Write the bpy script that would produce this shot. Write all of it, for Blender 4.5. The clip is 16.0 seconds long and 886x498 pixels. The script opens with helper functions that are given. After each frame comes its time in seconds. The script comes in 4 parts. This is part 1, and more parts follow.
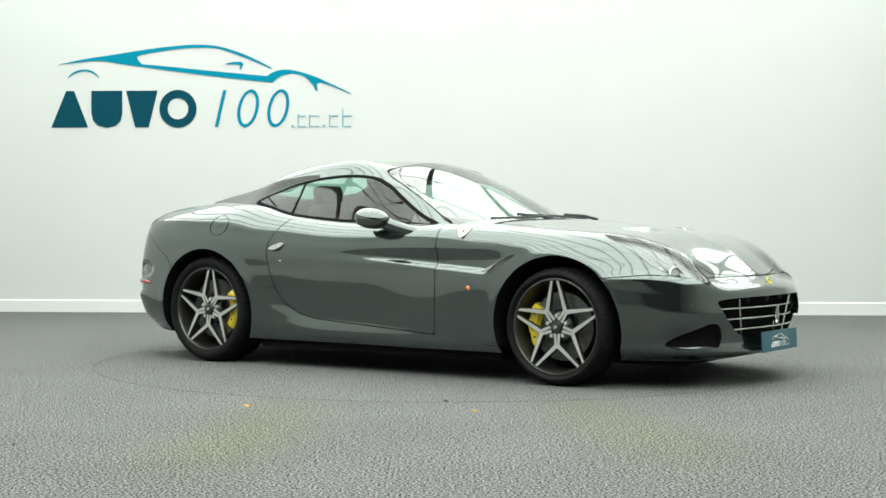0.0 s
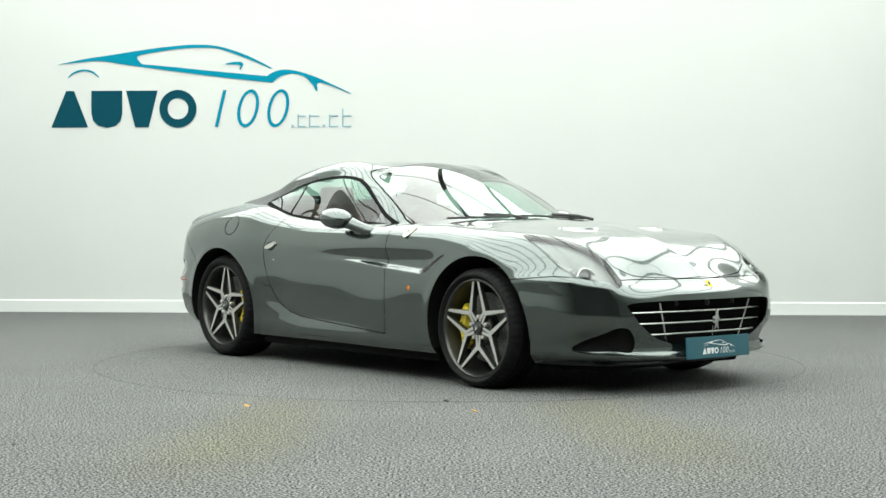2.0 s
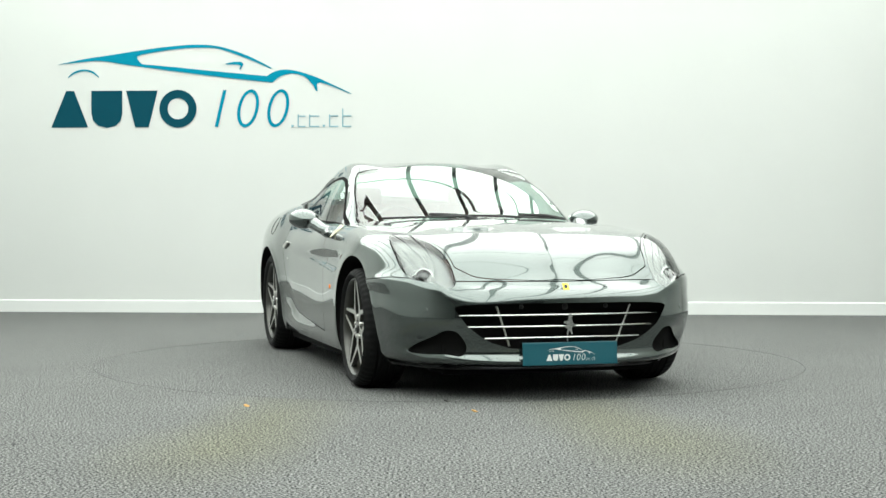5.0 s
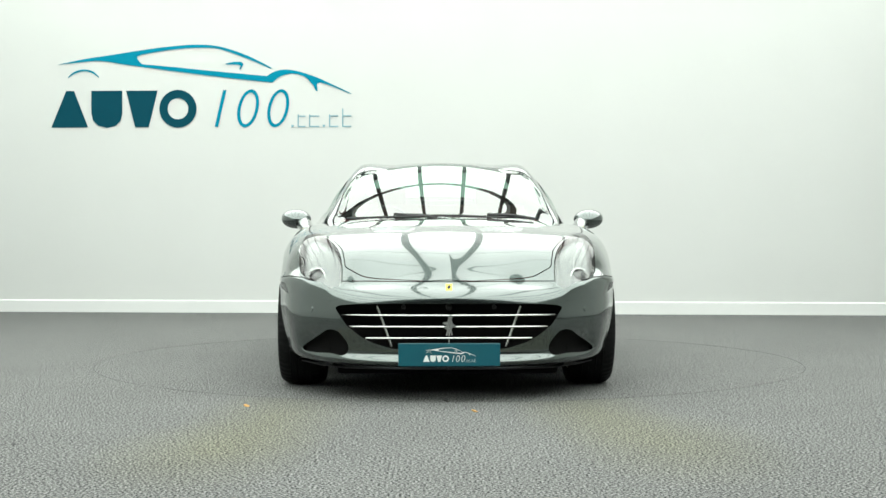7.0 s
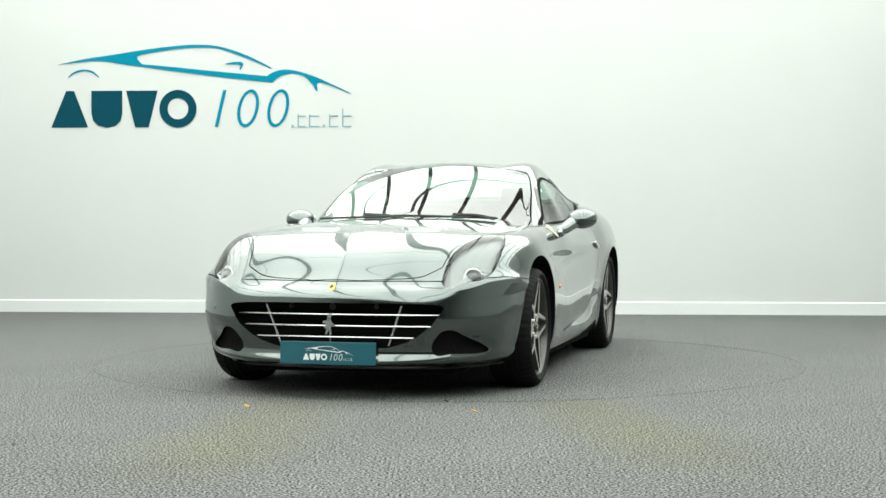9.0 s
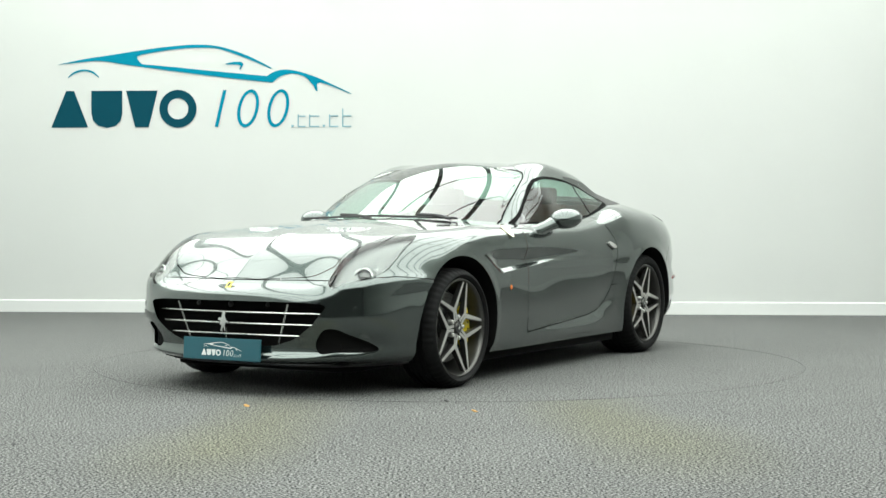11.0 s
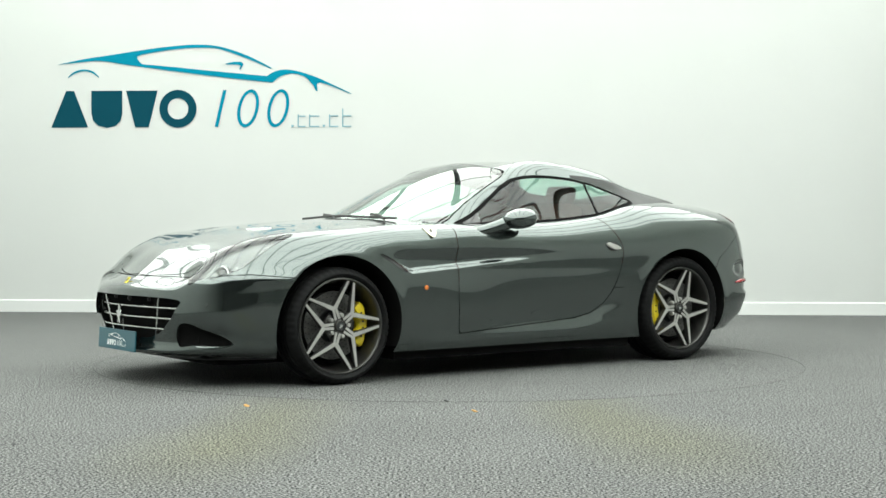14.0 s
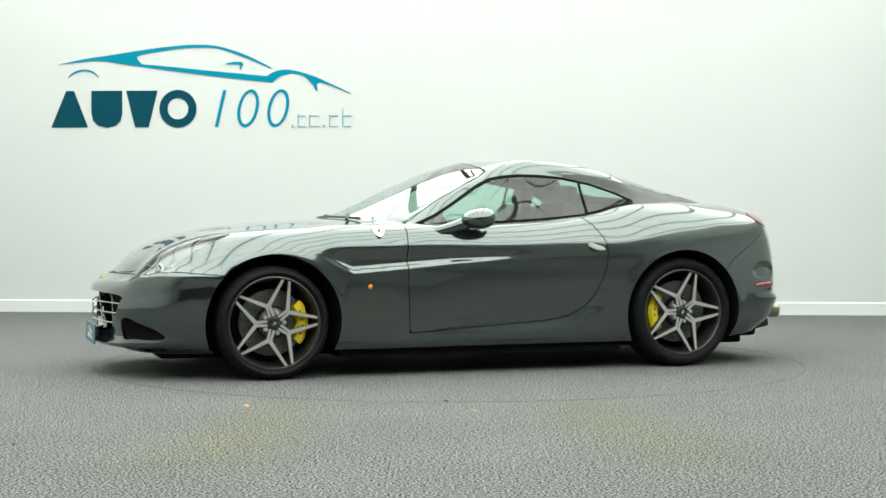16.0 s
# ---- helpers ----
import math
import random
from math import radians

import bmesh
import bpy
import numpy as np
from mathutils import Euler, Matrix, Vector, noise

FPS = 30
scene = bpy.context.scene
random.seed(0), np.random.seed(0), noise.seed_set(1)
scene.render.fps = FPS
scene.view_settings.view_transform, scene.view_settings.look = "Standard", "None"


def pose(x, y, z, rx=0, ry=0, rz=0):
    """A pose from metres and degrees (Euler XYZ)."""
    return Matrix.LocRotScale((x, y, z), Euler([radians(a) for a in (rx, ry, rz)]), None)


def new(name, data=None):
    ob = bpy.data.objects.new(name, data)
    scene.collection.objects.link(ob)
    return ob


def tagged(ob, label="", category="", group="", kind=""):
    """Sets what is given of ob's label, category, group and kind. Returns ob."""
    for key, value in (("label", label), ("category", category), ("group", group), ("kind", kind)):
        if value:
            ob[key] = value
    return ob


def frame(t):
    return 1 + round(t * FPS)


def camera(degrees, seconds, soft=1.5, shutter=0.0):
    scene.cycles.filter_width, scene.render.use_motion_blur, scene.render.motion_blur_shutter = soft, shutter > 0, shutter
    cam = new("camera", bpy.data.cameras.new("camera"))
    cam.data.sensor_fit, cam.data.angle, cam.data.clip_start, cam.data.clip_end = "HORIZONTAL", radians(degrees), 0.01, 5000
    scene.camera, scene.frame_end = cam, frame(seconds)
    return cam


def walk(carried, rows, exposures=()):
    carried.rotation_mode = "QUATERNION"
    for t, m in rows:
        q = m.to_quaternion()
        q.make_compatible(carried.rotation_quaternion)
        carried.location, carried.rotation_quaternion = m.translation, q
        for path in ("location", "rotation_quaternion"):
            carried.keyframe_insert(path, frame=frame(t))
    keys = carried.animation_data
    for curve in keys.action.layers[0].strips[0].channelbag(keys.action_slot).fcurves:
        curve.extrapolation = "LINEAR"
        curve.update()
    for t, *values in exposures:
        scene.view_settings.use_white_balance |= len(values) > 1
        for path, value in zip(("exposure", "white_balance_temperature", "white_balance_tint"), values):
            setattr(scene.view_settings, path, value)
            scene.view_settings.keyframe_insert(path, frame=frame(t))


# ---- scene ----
cam = camera(33.127, 16.0)
EYE = (0.0, 0.0, 0.92)
walk(cam, [(0.0, pose(*EYE, 89.004, 0, 0)), (16.0, pose(*EYE, 89.004, 0, 0))])
scene.view_settings.exposure = 0.0

# ---- light: a luminous studio ceiling, closed white room ----
PIVOT = (0.041, 9.96)          # centre of the turntable
CEIL = 4.3                     # height of the luminous ceiling
world = bpy.data.worlds.new("room_world")
world.use_nodes = True
world.node_tree.nodes["Background"].inputs[0].default_value = (0.80, 0.90, 0.85, 1)
world.node_tree.nodes["Background"].inputs[1].default_value = 0.02
scene.world = world
PANEL_GLOW = 4.3


# ---- materials ----
def mat(name, color=(0.5, 0.5, 0.5), rough=0.5, metal=0.0, coat=0.0, spec=0.5, glow=0.0, grain=0.0, gscale=40.0, bump=0.0, bscale=200.0, gdetail=4.0):
    m = bpy.data.materials.new(name)
    m.use_nodes = True
    nt = m.node_tree
    b = nt.nodes["Principled BSDF"]
    b.inputs["Base Color"].default_value = (*color, 1)
    b.inputs["Roughness"].default_value = rough
    b.inputs["Metallic"].default_value = metal
    b.inputs["Coat Weight"].default_value = coat
    b.inputs["Coat Roughness"].default_value = 0.015
    b.inputs["Coat IOR"].default_value = 1.7
    b.inputs["Specular IOR Level"].default_value = spec
    if glow:
        b.inputs["Emission Color"].default_value = (*color, 1)
        b.inputs["Emission Strength"].default_value = glow
    tc = nt.nodes.new("ShaderNodeTexCoord")
    if grain:
        n = nt.nodes.new("ShaderNodeTexNoise")
        n.inputs["Scale"].default_value, n.inputs["Detail"].default_value = gscale, gdetail
        r = nt.nodes.new("ShaderNodeValToRGB")
        r.color_ramp.elements[0].position, r.color_ramp.elements[1].position = 0.3, 0.7
        r.color_ramp.elements[0].color = (*[c * (1 - grain) for c in color], 1)
        r.color_ramp.elements[1].color = (*[min(1, c * (1 + grain)) for c in color], 1)
        nt.links.new(tc.outputs["Object"], n.inputs["Vector"])
        nt.links.new(n.outputs["Fac"], r.inputs["Fac"])
        nt.links.new(r.outputs["Color"], b.inputs["Base Color"])
    if bump:
        n2 = nt.nodes.new("ShaderNodeTexNoise")
        n2.inputs["Scale"].default_value = bscale
        bp = nt.nodes.new("ShaderNodeBump")
        bp.inputs["Strength"].default_value, bp.inputs["Distance"].default_value = bump, 0.003
        nt.links.new(tc.outputs["Object"], n2.inputs["Vector"])
        nt.links.new(n2.outputs["Fac"], bp.inputs["Height"])
        nt.links.new(bp.outputs["Normal"], b.inputs["Normal"])
    return m


def glass(name, tint, base=0.08):
    """Thin tinted pane: clear through, mirror-like towards grazing angles, alike from both sides."""
    m = bpy.data.materials.new(name)
    m.use_nodes = True
    nt = m.node_tree
    nt.nodes.remove(nt.nodes["Principled BSDF"])
    out = nt.nodes["Material Output"]
    tr, gl, mx, lw = (nt.nodes.new("ShaderNode" + k) for k in ("BsdfTransparent", "BsdfGlossy", "MixShader", "LayerWeight"))
    tr.inputs["Color"].default_value = (*tint, 1)
    gl.inputs["Roughness"].default_value = 0.0
    gl.inputs["Color"].default_value = (1, 1, 1, 1)
    lw.inputs["Blend"].default_value = 0.5
    pw, ml = nt.nodes.new("ShaderNodeMath"), nt.nodes.new("ShaderNodeMath")
    pw.operation, ml.operation = "POWER", "MULTIPLY_ADD"
    pw.inputs[1].default_value = 5.0
    ml.inputs[1].default_value, ml.inputs[2].default_value = 1 - base, base
    nt.links.new(lw.outputs["Facing"], pw.inputs[0])
    nt.links.new(pw.outputs[0], ml.inputs[0])
    nt.links.new(ml.outputs[0], mx.inputs[0])
    nt.links.new(tr.outputs[0], mx.inputs[1])
    nt.links.new(gl.outputs[0], mx.inputs[2])
    nt.links.new(mx.outputs[0], out.inputs["Surface"])
    return m


def carpet(name, yellow_glow):
    """Grey flecked loop carpet; faint yellowish reflected light is painted in at each (x, y, half width, half depth).
    """
    m = mat(name, rough=0.95, spec=0.1)
    nt = m.node_tree
    b = nt.nodes["Principled BSDF"]
    tc = nt.nodes["Texture Coordinate"] if "Texture Coordinate" in nt.nodes else nt.nodes.new("ShaderNodeTexCoord")
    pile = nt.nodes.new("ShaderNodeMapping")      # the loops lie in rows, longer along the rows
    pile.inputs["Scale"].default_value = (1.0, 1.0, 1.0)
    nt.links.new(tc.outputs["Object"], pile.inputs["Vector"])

    def noise_tex(scale, detail, lo, hi, c0, c1):
        n = nt.nodes.new("ShaderNodeTexNoise")
        n.inputs["Scale"].default_value, n.inputs["Detail"].default_value = scale, detail
        r = nt.nodes.new("ShaderNodeValToRGB")
        r.color_ramp.elements[0].position, r.color_ramp.elements[1].position = lo, hi
        r.color_ramp.elements[0].color, r.color_ramp.elements[1].color = (*c0, 1), (*c1, 1)
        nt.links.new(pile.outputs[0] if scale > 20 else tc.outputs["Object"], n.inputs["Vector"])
        nt.links.new(n.outputs["Fac"], r.inputs["Fac"])
        return n, r

    def mix(kind, fac, a, c):
        x = nt.nodes.new("ShaderNodeMixRGB")
        x.blend_type = kind
        if isinstance(fac, float):
            x.inputs[0].default_value = fac
        else:
            nt.links.new(fac, x.inputs[0])
        nt.links.new(a, x.inputs[1])
        if isinstance(c, tuple):
            x.inputs[2].default_value = (*c, 1)
        else:
            nt.links.new(c, x.inputs[2])
        return x.outputs[0]

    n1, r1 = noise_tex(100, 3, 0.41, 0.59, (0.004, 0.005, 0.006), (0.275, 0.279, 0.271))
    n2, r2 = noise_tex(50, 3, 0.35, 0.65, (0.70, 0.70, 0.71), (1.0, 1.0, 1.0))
    n3, r3 = noise_tex(1.3, 3, 0.3, 0.7, (0.90, 0.90, 0.90), (1.0, 1.0, 1.0))
    col = mix("MULTIPLY", 1.0, r1.outputs[0], r2.outputs[0])
    col = mix("MULTIPLY", 1.0, col, r3.outputs[0])
    for sx, sy, hw, hd in yellow_glow:
        mp = nt.nodes.new("ShaderNodeMapping")
        mp.vector_type = "TEXTURE"
        mp.inputs["Location"].default_value = (sx, sy, 0)
        mp.inputs["Scale"].default_value = (hw, hd, 1)
        gr = nt.nodes.new("ShaderNodeTexGradient")
        gr.gradient_type = "SPHERICAL"
        nt.links.new(tc.outputs["Object"], mp.inputs["Vector"])
        nt.links.new(mp.outputs[0], gr.inputs[0])
        ml = nt.nodes.new("ShaderNodeMath")
        ml.operation = "MULTIPLY"
        nt.links.new(gr.outputs["Fac"], ml.inputs[0])
        ml.inputs[1].default_value = 0.55
        col = mix("MULTIPLY", ml.outputs[0], col, (1.0, 0.98, 0.66))
    nt.links.new(col, b.inputs["Base Color"])
    bp = nt.nodes.new("ShaderNodeBump")
    bp.inputs["Strength"].default_value, bp.inputs["Distance"].default_value = 0.05, 0.002
    nt.links.new(n1.outputs["Fac"], bp.inputs["Height"])
    nt.links.new(bp.outputs["Normal"], b.inputs["Normal"])
    return m


def car_paint():
    m = mat("grey_metallic_paint", (0.075, 0.088, 0.083), 0.16, 0.92, 1.0)
    nt = m.node_tree
    b = nt.nodes["Principled BSDF"]
    tc = nt.nodes["Texture Coordinate"]
    n = nt.nodes.new("ShaderNodeTexNoise")
    n.inputs["Scale"].default_value, n.inputs["Detail"].default_value = 900, 2
    r = nt.nodes.new("ShaderNodeValToRGB")
    r.color_ramp.elements[0].color = (0.050, 0.064, 0.061, 1)
    r.color_ramp.elements[1].color = (0.096, 0.119, 0.113, 1)
    nt.links.new(tc.outputs["Object"], n.inputs["Vector"])
    nt.links.new(n.outputs["Fac"], r.inputs["Fac"])
    nt.links.new(r.outputs["Color"], b.inputs["Base Color"])
    return m


PAINT = car_paint()
BLACK = mat("black_plastic", (0.012, 0.013, 0.013), 0.45, bump=0.05)
GLOSS_BLACK = mat("gloss_black", (0.01, 0.011, 0.012), 0.12, coat=0.5)
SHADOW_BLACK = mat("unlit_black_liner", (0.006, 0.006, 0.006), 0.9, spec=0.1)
RUBBER = mat("tyre_rubber", (0.0045, 0.0048, 0.005), 0.7, spec=0.18, grain=0.25, gscale=60, bump=0.15, bscale=120)
RIM_DARK = mat("dark_satin_rim", (0.085, 0.085, 0.08), 0.35, 0.8, grain=0.1, gscale=15)
RIM_FACE = mat("machined_alloy", (0.56, 0.555, 0.53), 0.38, 0.75, grain=0.06, gscale=60)
CHROME = mat("chrome", (0.75, 0.76, 0.75), 0.12, 1.0)
SATIN = mat("satin_metal_bar", (0.62, 0.63, 0.61), 0.25, 0.9)
EXHAUST = mat("burnished_exhaust_metal", (0.30, 0.27, 0.21), 0.4, 0.9, grain=0.1, gscale=30)
DISC = mat("brake_disc_metal", (0.12, 0.12, 0.115), 0.45, 0.7, grain=0.2, gscale=30)
YELLOW = mat("yellow_caliper_paint", (0.78, 0.60, 0.015), 0.35, coat=0.4)
AMBER = mat("amber_lens", (0.75, 0.20, 0.02), 0.2, coat=0.5)
RED_LENS = mat("red_lens", (0.28, 0.015, 0.02), 0.15, coat=0.8)
LEATHER = mat("red_brown_leather", (0.085, 0.017, 0.011), 0.5, grain=0.2, gscale=30, bump=0.15)
LEATHER_DARK = mat("dark_leather", (0.03, 0.022, 0.02), 0.5, grain=0.2, gscale=30, bump=0.15)
TEAL = mat("teal_plate", (0.004, 0.085, 0.115), 0.35, coat=0.3)
WHITE_INK = mat("white_ink", (0.8, 0.83, 0.82), 0.5)
SHIELD = mat("yellow_enamel", (0.80, 0.68, 0.05), 0.25, coat=0.6)
CREAM = mat("cream_enamel", (0.80, 0.76, 0.52), 0.25, coat=0.6)
SIGN_DARK = mat("petrol_vinyl", (0.002, 0.052, 0.078), 0.9, spec=0.1)
SIGN_TEAL = mat("teal_vinyl", (0.0, 0.20, 0.30), 0.9, spec=0.1)
SIGN_PALE = mat("pale_blue_vinyl", (0.20, 0.36, 0.42), 0.9, spec=0.1)
WALLPAINT = mat("white_wall_paint", (0.565, 0.580, 0.565), 0.85, spec=0.2, grain=0.012, gscale=1.2, bump=0.03, bscale=150)
# Dark tone stands for the unseen dark end of the room behind the camera.
DARKWALL = mat("dark_room_end", (0.12, 0.124, 0.122), 0.85, spec=0.2, grain=0.05, gscale=1.2)
SKIRT = mat("white_gloss_skirting", (0.68, 0.695, 0.685), 0.4)
BAR = mat("dark_ceiling_bar", (0.16, 0.185, 0.175), 0.6)
GLOW = mat("luminous_panel", (0.95, 1.0, 0.945), 0.6, glow=PANEL_GLOW)
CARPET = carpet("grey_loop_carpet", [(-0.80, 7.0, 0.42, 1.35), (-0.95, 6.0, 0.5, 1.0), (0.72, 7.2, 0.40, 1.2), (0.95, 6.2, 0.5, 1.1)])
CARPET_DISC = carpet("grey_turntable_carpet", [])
SEAM = mat("dark_carpet_seam", (0.085, 0.087, 0.087), 0.95, grain=0.6, gscale=6)
SCREEN_GLASS = glass("windscreen_glass", (0.74, 0.86, 0.80), 0.14)
SIDE_GLASS = glass("green_side_glass", (0.58, 0.78, 0.70), 0.05)
LAMP_GLASS = glass("clear_lamp_cover", (0.93, 0.96, 0.95), 0.04)
LINER_SILVER = mat("lamp_silver_liner", (0.17, 0.175, 0.172), 0.35, 0.6)


# ---- mesh helpers ----
def link(name, me, material, parent=None, label="", smooth=True):
    if material:
        me.materials.append(material)
    if smooth:
        me.polygons.foreach_set("use_smooth", [True] * len(me.polygons))
    ob = new(name, me)
    if parent:
        ob.parent = parent
    if label:
        ob["label"] = label
    return ob


def part(name, bm, material, parent, label="", smooth=True, sharp=40):
    me = bpy.data.meshes.new(name)
    bmesh.ops.recalc_face_normals(bm, faces=bm.faces[:])
    bm.to_mesh(me)
    bm.free()
    ob = link(name, me, material, parent, label, smooth)
    if smooth:
        me.set_sharp_from_angle(angle=radians(sharp))
    return ob


def box(bm, c, size, rot=(0, 0, 0), bevel=0.0):
    m = pose(*c, *rot) @ Matrix.Diagonal((*size, 1))
    r = bmesh.ops.create_cube(bm, size=1, matrix=m)
    if bevel:
        es = list({e for v in r["verts"] for e in v.link_edges})
        bmesh.ops.bevel(bm, geom=es, offset=bevel, segments=2, affect="EDGES", profile=0.6)
    return bm


def ball(bm, c, size, rot=(0, 0, 0), u=20, v=12):
    bmesh.ops.create_uvsphere(bm, u_segments=u, v_segments=v, radius=1, matrix=pose(*c, *rot) @ Matrix.Diagonal((*size, 1)))
    return bm


def lathe(bm, prof, seg=64, axis="y", closed=False):
    """Turn the profile (radius, along) round the axis."""
    rings = []
    for r, a in prof:
        ring = []
        for i in range(seg):
            w = 2 * math.pi * i / seg
            p = (r * math.cos(w), a, r * math.sin(w)) if axis == "y" else (r * math.cos(w), r * math.sin(w), a) if axis == "z" else (a, r * math.cos(w), r * math.sin(w))
            ring.append(bm.verts.new(p))
        rings.append(ring)
    n = len(rings)
    for j in range(n if closed else n - 1):
        A, B = rings[j], rings[(j + 1) % n]
        for i in range(seg):
            bm.faces.new((A[i], A[(i + 1) % seg], B[(i + 1) % seg], B[i]))
    return bm


def tube(bm, pts, rad, seg=8, cap=True, flat=1.0):
    """A tube along points; rad: one radius or one for each point."""
    pts = [Vector(q) for q in pts]
    rads = rad if isinstance(rad, (list, tuple)) else [rad] * len(pts)
    rings, up = [], Vector((0, 0, 1))
    for i, q in enumerate(pts):
        d = (pts[min(i + 1, len(pts) - 1)] - pts[max(i - 1, 0)]).normalized()
        if abs(d.dot(up)) > 0.95:
            up = Vector((0, 1, 0))
        a = d.cross(up).normalized()
        b = a.cross(d)
        up = b
        rings.append([bm.verts.new(q + rads[i] * (math.cos(w) * a + flat * math.sin(w) * b)) for w in [2 * math.pi * k / seg for k in range(seg)]])
    for A, B in zip(rings, rings[1:]):
        for i in range(seg):
            bm.faces.new((A[i], A[(i + 1) % seg], B[(i + 1) % seg], B[i]))
    if cap:
        bm.faces.new(rings[0])
        bm.faces.new(rings[-1][::-1])
    return bm


def prism(bm, pts, depth, m=None):
    """A flat outline in (x, y), given depth along z, set at the pose m."""
    m = m or Matrix()
    lo = [bm.verts.new(m @ Vector((x, y, 0))) for x, y in pts]
    hi = [bm.verts.new(m @ Vector((x, y, depth))) for x, y in pts]
    n = len(pts)
    bm.faces.new(lo[::-1])
    bm.faces.new(hi)
    for i in range(n):
        bm.faces.new((lo[i], lo[(i + 1) % n], hi[(i + 1) % n], hi[i]))
    return bm


def spline(ks, vals, q):
    """Smooth curve through vals (n, d) at ks, read at q (Catmull-Rom slopes, so no overshoot at long spans)."""
    ks, vals, q = np.asarray(ks, float), np.asarray(vals, float), np.asarray(q, float)
    if vals.ndim == 1:
        return spline(ks, vals[:, None], q)[:, 0]
    h = np.diff(ks)
    d = np.diff(vals, axis=0) / h[:, None]
    s = np.zeros_like(vals)
    s[1:-1] = (d[:-1] * h[1:, None] + d[1:] * h[:-1, None]) / (h[1:] + h[:-1])[:, None]
    s[0], s[-1] = 1.5 * d[0] - 0.5 * s[1], 1.5 * d[-1] - 0.5 * s[-2]
    i = np.clip(np.searchsorted(ks, q, side="right") - 1, 0, len(h) - 1)
    u = ((q - ks[i]) / h[i])[:, None]
    H = h[i][:, None]
    return (2 * u**3 - 3 * u**2 + 1) * vals[i] + (u**3 - 2 * u**2 + u) * H * s[i] + (3 * u**2 - 2 * u**3) * vals[i + 1] + (u**3 - u**2) * H * s[i + 1]


def sdf(poly, a, b):
    """Signed distance of the points (a, b) to a closed outline; negative inside."""
    P = np.asarray(poly, float)
    Q = np.roll(P, -1, axis=0)
    best = np.full(len(a), 1e9)
    inside = np.zeros(len(a), bool)
    for (x0, y0), (x1, y1) in zip(P, Q):
        dx, dy = x1 - x0, y1 - y0
        t = np.clip(((a - x0) * dx + (b - y0) * dy) / (dx * dx + dy * dy + 1e-12), 0, 1)
        best = np.minimum(best, np.hypot(a - x0 - t * dx, b - y0 - t * dy))
        cross = ((y0 > b) != (y1 > b))
        inside ^= cross & (a < (x1 - x0) * (b - y0) / (y1 - y0 + 1e-15) + x0)
    return np.where(inside, -best, best)


def rounded(poly, n=6, closed=True):
    """A smooth outline through the points."""
    P = np.asarray(poly, float)
    if closed:
        P = np.vstack([P[-2:], P, P[:3]])
    ks = np.concatenate([[0], np.cumsum(np.linalg.norm(np.diff(P, axis=0), axis=1))])
    lo, hi = (2, len(P) - 3) if closed else (0, len(P) - 1)
    q = np.concatenate([np.linspace(ks[i], ks[i + 1], n, endpoint=False) for i in range(lo, hi)] + ([] if closed else [[ks[-1]]]))
    return spline(ks, P, q)


